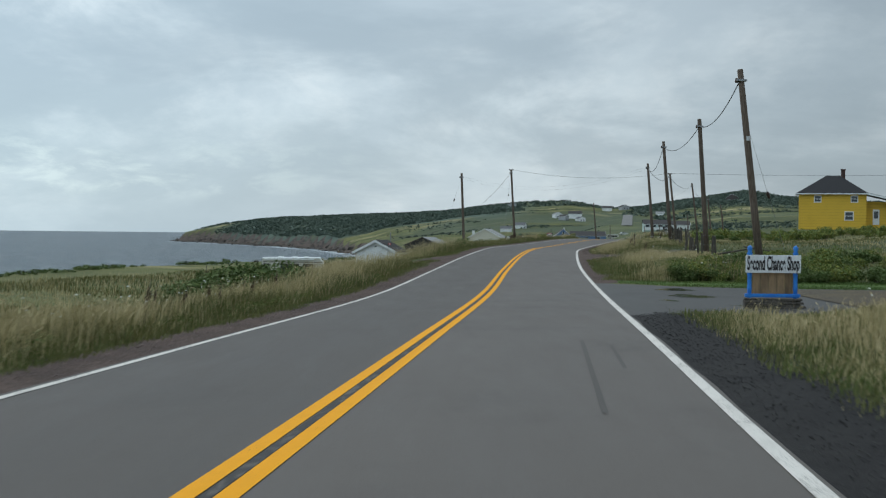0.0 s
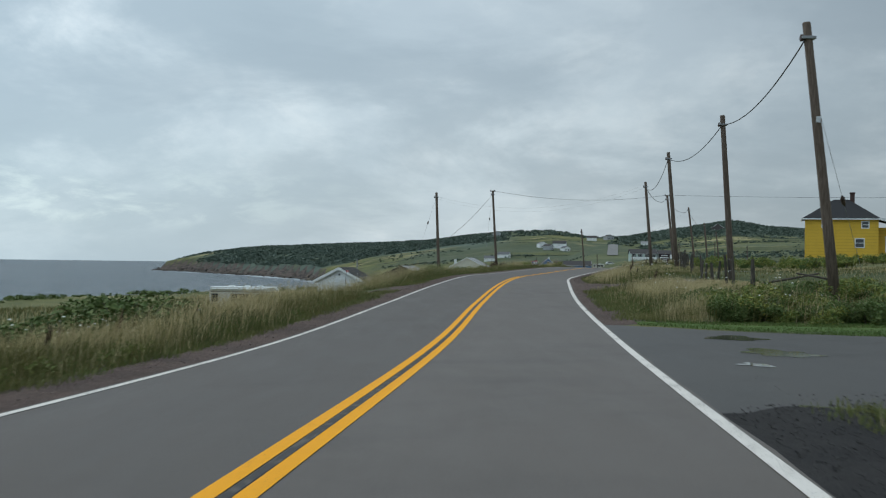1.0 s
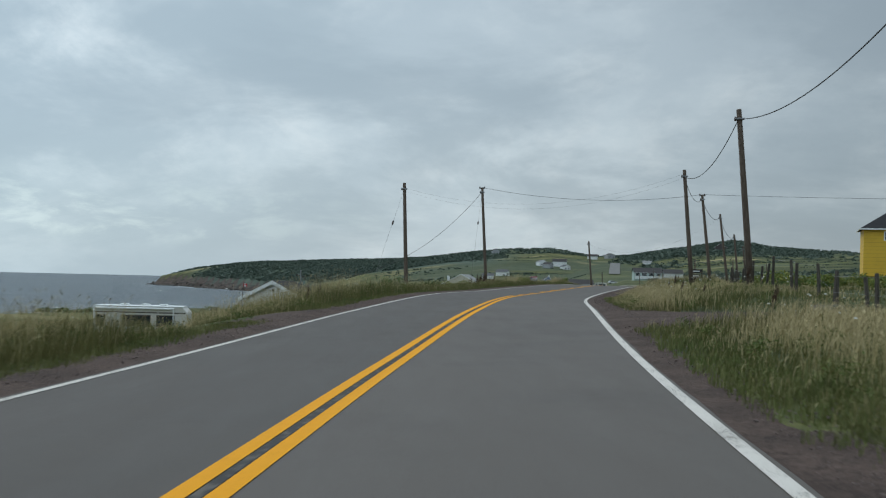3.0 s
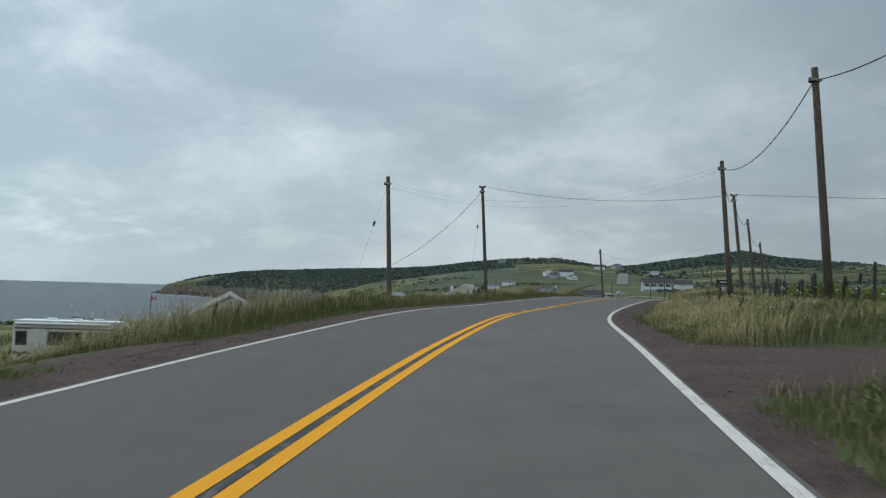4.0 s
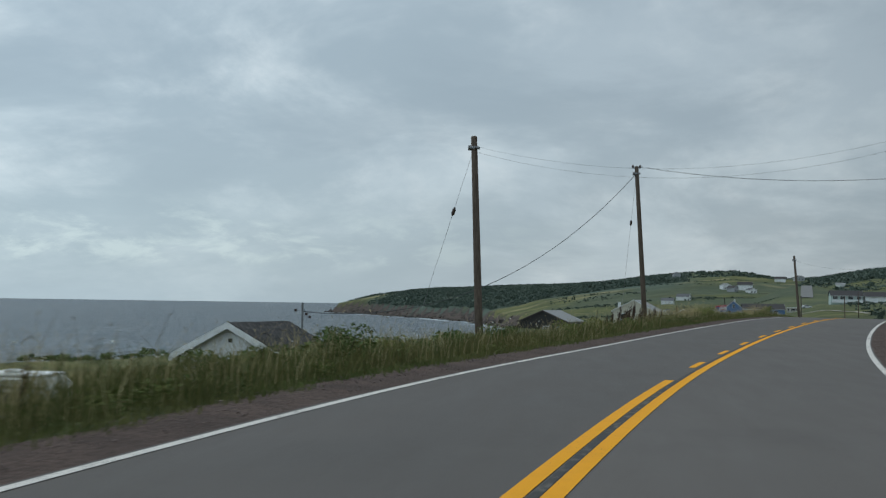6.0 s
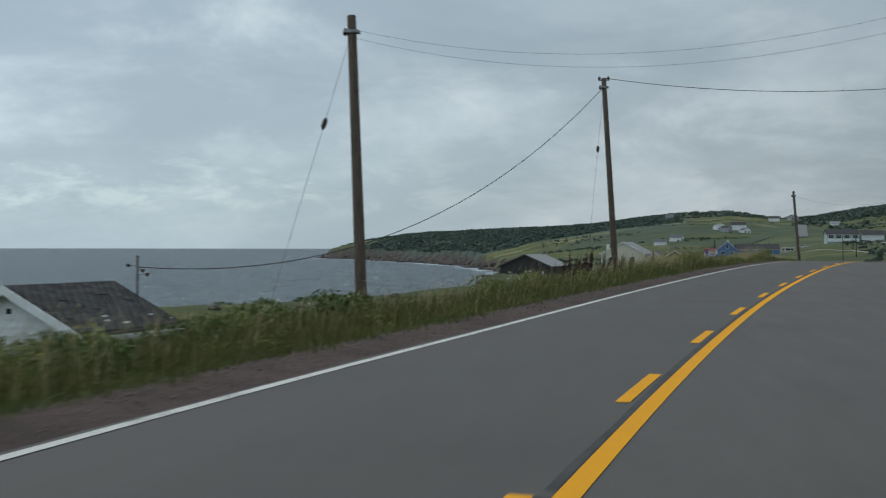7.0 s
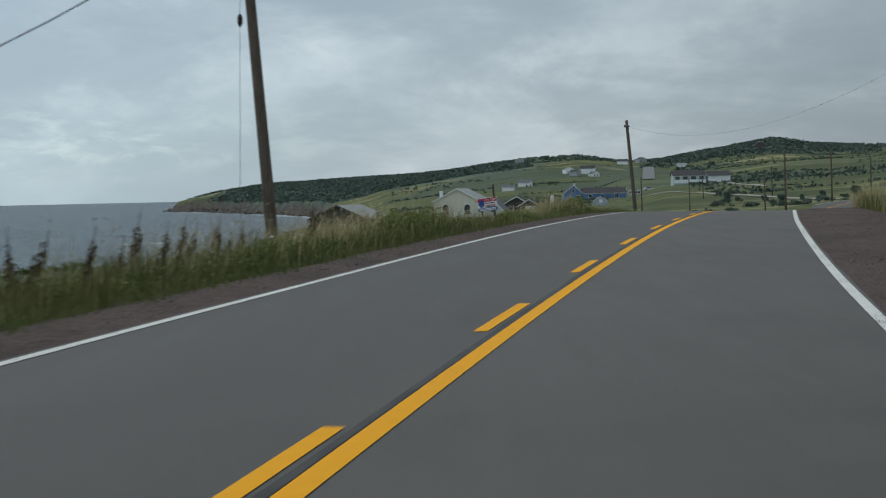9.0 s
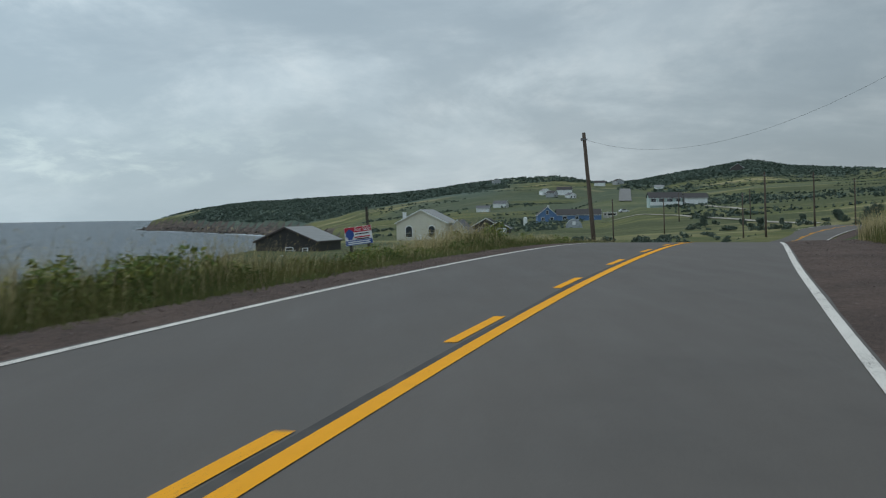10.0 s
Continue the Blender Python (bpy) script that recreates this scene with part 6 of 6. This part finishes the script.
for _ in range(9):
    p = on_road(g.uniform(60, 140), g.uniform(12, 20))
    shrub(p[0], p[1], g.uniform(0.35, 0.65), SHRUBS, k, "low green shrub on the grassy bank", "shrubs on the bank")
    k += 1
# a broad band of golden weeds below the yellow house
for _ in range(110):
    y = g.uniform(118, 164)
    x = y * g.uniform(0.20, 0.37)
    if x - float(spline(CENTRE, y)) > 13:
        shrub(x, y, g.uniform(0.7, 1.2), FAR_WEEDS, k, "yellow-green flowering weeds below the yellow house", "golden weeds on the rise")
        k += 1
# yellow-green weeds along the seaward verge
for _ in range(90):
    y = g.uniform(127, 192)
    p = on_road(y, -g.uniform(5.6, 10))
    shrub(p[0], p[1], g.uniform(0.45, 0.62) if 165 < y < 174 else g.uniform(0.65, 0.9) if 158 < y < 166 else g.uniform(0.45, 0.9), WEEDS, k, "yellow-green flowering weeds on the verge", "verge weeds")
    k += 1
for _ in range(46):
    y = g.choice((g.uniform(143, 160), g.uniform(173, 196)))
    p = on_road(y, -g.uniform(5.7, 9))
    shrub(p[0], p[1], g.uniform(0.65, 1.1) * (0.62 if y > 182 else 0.72 if y < 152 else 1.0), WEEDS, k, "yellow-green flowering weeds on the verge", "verge weeds")
    k += 1
for _ in range(46):
    p = on_road(g.uniform(103, 121), -g.uniform(6.2, 9.8))
    shrub(p[0], p[1], g.uniform(0.65, 1.0), BUSHES if g.random() < 0.6 else WEEDS, k, "dark green bush in the verge above the shed", "verge bushes")
    k += 1
for _ in range(7):
    p = on_road(g.uniform(63, 66.5), -g.uniform(6.0, 7.4))
    shrub(p[0], p[1], g.uniform(0.4, 0.55), BUSHES, k, "dark green bush beside the gravel shoulder", "verge bushes")
    k += 1
for _ in range(16):
    p = on_road(g.uniform(150, 235), g.uniform(15, 60))
    shrub(p[0], p[1], g.uniform(0.5, 0.9), SHRUBS, k, "dark green bush in the landward field", "field bushes")
    k += 1

# a lone sapling on the seaward field
V, F = leaf_cloud(900, 0.9, 0.9, 1.25, 0.07, 55, 9)
V[:, 2] += 0.5
sap = thing("sapling", pose(-15.1, 86, gz(-15.1, 86)), "small dark leafy sapling standing alone on the seaward field", "tree")
crown = new("crown", mesh_from("crown", V, F, [M_SHRUB]))
crown.parent = sap
bm = bmesh.new()
tube(bm, [(0, 0, -0.2), (0.04, 0, 1.0), (0.0, 0.05, 2.3)], [0.05, 0.035, 0.012], 6)
for a in range(7):
    z = 0.7 + 0.2 * a
    tube(bm, [(0.02, 0, z), (0.5 * math.cos(a * 2.4), 0.5 * math.sin(a * 2.4), z + 0.45)], [0.018, 0.006], 5)
part("trunk", bm, M_TWIG, sap)

# broad-leaved weeds among the grass, one joined scatter on each verge
for side in (-1, 1):
    V, F, n1 = [], [], 0
    protos = [leaf_cloud(100, 0.5, 0.5, 0.36, 0.034, 140 + q, 5) for q in range(6)]
    cnt = 950 if side < 0 else 600
    yy5, oo5 = prng.uniform(2, 192, cnt), side * (4.8 + 5.8 * prng.random(cnt) ** 1.5)
    p = on_road(yy5, oo5)
    keep = verge_keep(p[:, 0], p[:, 1], oo5) & ~((oo5 > 0) & (yy5 < 27))
    p = p[keep]
    for (x, y, _), z in zip(p, ground_z(p[:, 0], p[:, 1])):
        v, f = protos[int(prng.integers(0, 6))]
        s = prng.uniform(0.35, 0.85)
        a = prng.uniform(0, 6.28)
        V.append(np.stack([(v[:, 0] * math.cos(a) - v[:, 1] * math.sin(a)) * s + x, (v[:, 0] * math.sin(a) + v[:, 1] * math.cos(a)) * s + y, v[:, 2] * s + z], -1))
        F.append(f + n1)
        n1 += len(v)
    ob = new("broad_leaved_weeds", mesh_from("broad_leaved_weeds", np.concatenate(V), np.concatenate(F), [M_WEED]))
    tagged(ob, "low green broad-leaved weeds among the verge grass", "weeds", kind="stuff")

# tall brown dock stalks
DOCKS = []
for s in range(4):
    V, F = leaf_cloud(300, 0.075, 0.075, 0.40, 0.024, 60 + s, 10)
    V[:, 2] += 0.35
    DOCKS.append(mesh_from("seed_head", V, F, [M_DOCK]))
bm = bmesh.new()
tube(bm, [(0, 0, -0.1), (0.02, 0, 0.5), (0.03, 0.01, 1.15)], [0.012, 0.01, 0.005], 5)
STALK = bpy.data.meshes.new("stalk")
bm.to_mesh(STALK)
bm.free()
STALK.materials.append(M_TWIG)
g = random.Random(31)
for j in range(60):
    if j < 16:
        y, o = g.uniform(134.5, 144), -g.uniform(5.9, 7.6)
    elif j < 28:
        y, o = g.uniform(143, 152), -g.uniform(5.9, 8.0)
    elif j < 38:
        y, o = g.uniform(86, 106), -g.uniform(6.2, 9.0)
    elif j < 52:
        y, o = g.uniform(20, 55), -g.uniform(6.2, 9.0)
    else:
        y, o = g.uniform(55, 145), g.uniform(6.8, 9.5)
    p = on_road(y, o)
    s = g.uniform(0.95, 1.3) if j < 16 else g.uniform(0.85, 1.2) if j < 28 else g.uniform(0.6, 1.0)
    ob = thing("dock_plant", pose(p[0], p[1], gz(p[0], p[1]), g.uniform(-8, 8), g.uniform(2, 16), g.uniform(-40, 40)) @ Matrix.Diagonal((s, s, s, 1)), "tall brown dock stalk gone to seed in the verge", "weed", "dock stalks")
    for nm, me in (("stalk", STALK), ("seed_head", DOCKS[j % 4])):
        c = new(nm, me)
        c.parent = ob

# wild carrot flowers, one joined scatter
V, F = [], []
n0 = 0
for side, cnt in ((-1, 460), (1, 300)):
    yy3, oo3 = prng.uniform(2, 180, cnt), side * prng.uniform(6.2, 10.5, cnt)
    p = on_road(yy3, oo3)
    kk = verge_keep(p[:, 0], p[:, 1], oo3)
    p = p[kk]
    zz3 = ground_z(p[:, 0], p[:, 1]) + np.where(p[:, 0] < spline(CENTRE, p[:, 1]), prng.uniform(0.5, 1.0, len(p)), prng.uniform(0.35, 0.7, len(p)))
    for (x, y, _), z in zip(p, zz3):
        r = prng.uniform(0.012, 0.034)
        ring_v = [(x + r * math.cos(a), y + r * math.sin(a), z + 0.012 * math.cos(3 * a)) for a in (2 * math.pi * q / 8 for q in range(8))]
        V += ring_v + [(x, y, z + 0.02), (x, y, z - 0.5), (x + 0.006, y, z - 0.5), (x + 0.006, y, z)]
        F += [(n0 + q, n0 + (q + 1) % 8, n0 + 8, n0 + 8) for q in range(8)]
        n0 += 12
F = np.array(F)[:, :3]
flowers = new("wild_carrot_flowers", mesh_from("wild_carrot_flowers", V, F, [M_LACE]))
tagged(flowers, "scattered flat white wildflower heads in the verge grass", "wildflowers", kind="stuff")

# loose stones on the shoulders
cube_v = np.array([(-1, -1, -1), (1, -1, -1), (1, 1, -1), (-1, 1, -1), (-1, -1, 1), (1, -1, 1), (1, 1, 1), (-1, 1, 1)], float)
cube_f = np.array([(0, 1, 2, 3), (4, 5, 6, 7), (0, 1, 5, 4), (1, 2, 6, 5), (2, 3, 7, 6), (3, 0, 4, 7)])


def loose_stones(name, label, mat, zones):
    V, F, n0 = [], [], 0
    for o0, o1, y0, y1, cnt, big_s in zones:
        yy4, oo4 = prng.uniform(y0, y1, cnt), prng.uniform(o0, o1, cnt)
        p = on_road(yy4, oo4)
        z = np.maximum(ground_z(p[:, 0], p[:, 1]) + 0.035, np.where(np.abs(oo4) < 5.2, p[:, 2] - 0.015, -99))
        s = prng.uniform(0.004, 0.011, cnt) * prng.choice([1, 1, 1, 1, 1, big_s], cnt)
        a = prng.uniform(0, 6.28, cnt)
        sh = cube_v[None] * (s[:, None, None] * prng.uniform(0.5, 1.2, (cnt, 8, 3))) * np.array([1, 1, 0.6])
        ca, sa = np.cos(a)[:, None], np.sin(a)[:, None]
        rot = np.stack([sh[..., 0] * ca - sh[..., 1] * sa, sh[..., 0] * sa + sh[..., 1] * ca, sh[..., 2]], -1)
        V.append((rot + np.stack([p[:, 0], p[:, 1], z + s * 0.3], -1)[:, None]).reshape(-1, 3))
        F.append((np.arange(cnt)[:, None, None] * 8 + cube_f[None] + n0).reshape(-1, 4))
        n0 += cnt * 8
    ob = new(name, mesh_from(name, np.concatenate(V), np.concatenate(F), [mat]))
    return tagged(ob, label, "gravel", kind="stuff")


loose_stones("loose_gravel", "loose reddish stones on the road shoulders", M_STONE, ((-5.1, -3.75, 0, 180, 9000, 1.9), (3.85, 5.2, 46, 148, 6000, 1.9), (4.0, 9.5, 71, 80, 2600, 1.9), (3.85, 9.5, 150, 190, 6000, 2.0)))
loose_stones("dark_gravel", "loose dark stones on the black gravel shoulder", M_DARKSTONE, ((3.72, 5.0, 5, 27, 2600, 1.2), (4.5, 10, 26.6, 32, 900, 1.2)))

# ---- woods and scrub in the distance ----


def wood(name, label, pts, h0, h1, mat, n_leaf, size, cone, seed, wide=0.5):
    g2 = np.random.default_rng(seed)
    protos = [leaf_cloud(n_leaf, 1, 1, 0.5, size, seed + q, 4, cone) for q in range(6)]
    Vs, Fs, n1 = [], [], 0
    z = ground_z(pts[:, 0], pts[:, 1])
    for (x, y), zz in zip(pts, z):
        v, f = protos[g2.integers(0, 6)]
        h = g2.uniform(h0, h1)
        w2 = h * wide * g2.uniform(0.8, 1.3)
        a = g2.uniform(0, 6.28)
        vx, vy = v[:, 0] * math.cos(a) - v[:, 1] * math.sin(a), v[:, 0] * math.sin(a) + v[:, 1] * math.cos(a)
        Vs.append(np.stack([vx * w2 + x, vy * w2 + y, v[:, 2] * h + zz - 0.1 * h], -1))
        Fs.append(f + n1)
        n1 += len(v)
    ob = new(name, mesh_from(name, np.concatenate(Vs), np.concatenate(Fs), [mat]))
    return tagged(ob, label, "woods", kind="stuff")


def polar(az, r):
    return np.stack([8 + r * np.sin(np.radians(az)), 70 + r * np.cos(np.radians(az))], -1)


def inland(p, d=12):
    return p[coast_distance(p[:, 0], p[:, 1]) > d]


n = 12000
p = np.concatenate([
    polar(prng.uniform(8.6, 20, n), prng.uniform(1200, 1700, n)),
    polar(prng.uniform(-11, 4, 2 * n), prng.uniform(1450, 2420, 2 * n)),
    polar(prng.uniform(2.5, 9.5, 1500), prng.uniform(1560, 1760, 1500))])
az = np.degrees(np.arctan2(p[:, 0] - 8, p[:, 1] - 70))
keep = prng.random(len(p)) < np.where((az > 4) & (az < 8.4), 0.35, woodland(p[:, 0], p[:, 1]) ** 1.5)
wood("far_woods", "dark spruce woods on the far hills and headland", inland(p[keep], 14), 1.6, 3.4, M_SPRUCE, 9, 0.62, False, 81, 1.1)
# overgrown boundaries between the hillside fields
hedge = []
for _ in range(60):
    a0, r0, dr = prng.uniform(-1, 20), prng.uniform(430, 1450), prng.uniform(-50, 50)
    span = np.degrees(prng.uniform(30, 130) / r0)
    t = np.arange(0, 1, 2.2 / np.radians(span) / r0)
    hedge.append(polar(a0 + span * t, r0 + dr * t + prng.normal(0, 1.0, len(t))))
hedge = np.concatenate(hedge)
hedge = hedge[np.abs(hedge[:, 0] - far_road_x(hedge[:, 1])) > 16]
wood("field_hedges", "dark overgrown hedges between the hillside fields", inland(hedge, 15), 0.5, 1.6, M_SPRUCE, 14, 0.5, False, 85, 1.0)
# low scrub along the brow of the near cliffs
brow_p = []
for (ax, ay), (bx, by) in zip(COAST[1:7], COAST[2:8]):
    ln = math.hypot(bx - ax, by - ay)
    t = prng.random(int(ln * 1.6))
    inl = prng.uniform(3.5, 6.5, len(t))
    brow_p.append(np.stack([ax + (bx - ax) * t + (by - ay) / ln * inl, ay + (by - ay) * t - (bx - ax) / ln * inl], -1))
brow_p = np.concatenate(brow_p)
brow_p = brow_p[(fbm(brow_p[:, 0] / 12, brow_p[:, 1] / 12, 88) > 0.42) & (brow_p[:, 1] > 40)]
wood("cliff_top_scrub", "low dark scrub along the cliff edge of the field", brow_p, 0.35, 0.8, M_SHRUB, 120, 0.12, False, 97, 1.3)
# dark rounded trees standing in the hollow
for x, y, h in ((80.6, 424, 4.2), (87.0, 401, 2.2), (88.6, 422, 1.8), (92.1, 403, 1.6), (102, 398, 2.6), (107.5, 397, 3.4), (111.5, 402, 3.8), (104.5, 405, 2.4), (98.5, 410, 1.8)):
    z0 = gz(x, y)
    tree = thing("hollow_tree", pose(x, y, z0), "dark rounded spruce standing in the green hollow", "tree", "trees in the hollow")
    bm = bmesh.new()
    tube(bm, [(0, 0, -0.3), (0.03, 0, h * 0.4), (0, 0.02, h * 0.85)], [0.09, 0.06, 0.02], 6)
    for a in range(8):
        z = h * (0.15 + 0.08 * a)
        tube(bm, [(0.02, 0, z), (h * 0.22 * math.cos(a * 2.4), h * 0.22 * math.sin(a * 2.4), z + h * 0.08)], [0.03, 0.008], 5)
    part("trunk", bm, M_TWIG, tree)
    V, F = leaf_cloud(1500, h * 0.42, h * 0.42, h * 0.56, 0.13, int(x * 7), 11)
    crown = new("crown", mesh_from("crown", V, F, [M_SPRUCE]))
    crown.parent = tree
p = polar(prng.uniform(-2, 22, 6500), prng.uniform(420, 1500, 6500))
patch = 0.75 * fbm(p[:, 0] / 90, p[:, 1] / 90, 75) + 0.25 * fbm(p[:, 0] / 25, p[:, 1] / 25, 78)
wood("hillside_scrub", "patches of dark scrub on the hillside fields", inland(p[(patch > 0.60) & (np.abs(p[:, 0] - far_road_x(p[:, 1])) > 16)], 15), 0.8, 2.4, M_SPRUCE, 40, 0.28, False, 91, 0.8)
p = polar(prng.uniform(7, 20, 420), prng.uniform(190, 420, 420))
patch = fbm(p[:, 0] / 30, p[:, 1] / 30, 77)
dist = np.abs(p[:, 0] - spline(CENTRE, p[:, 1]))
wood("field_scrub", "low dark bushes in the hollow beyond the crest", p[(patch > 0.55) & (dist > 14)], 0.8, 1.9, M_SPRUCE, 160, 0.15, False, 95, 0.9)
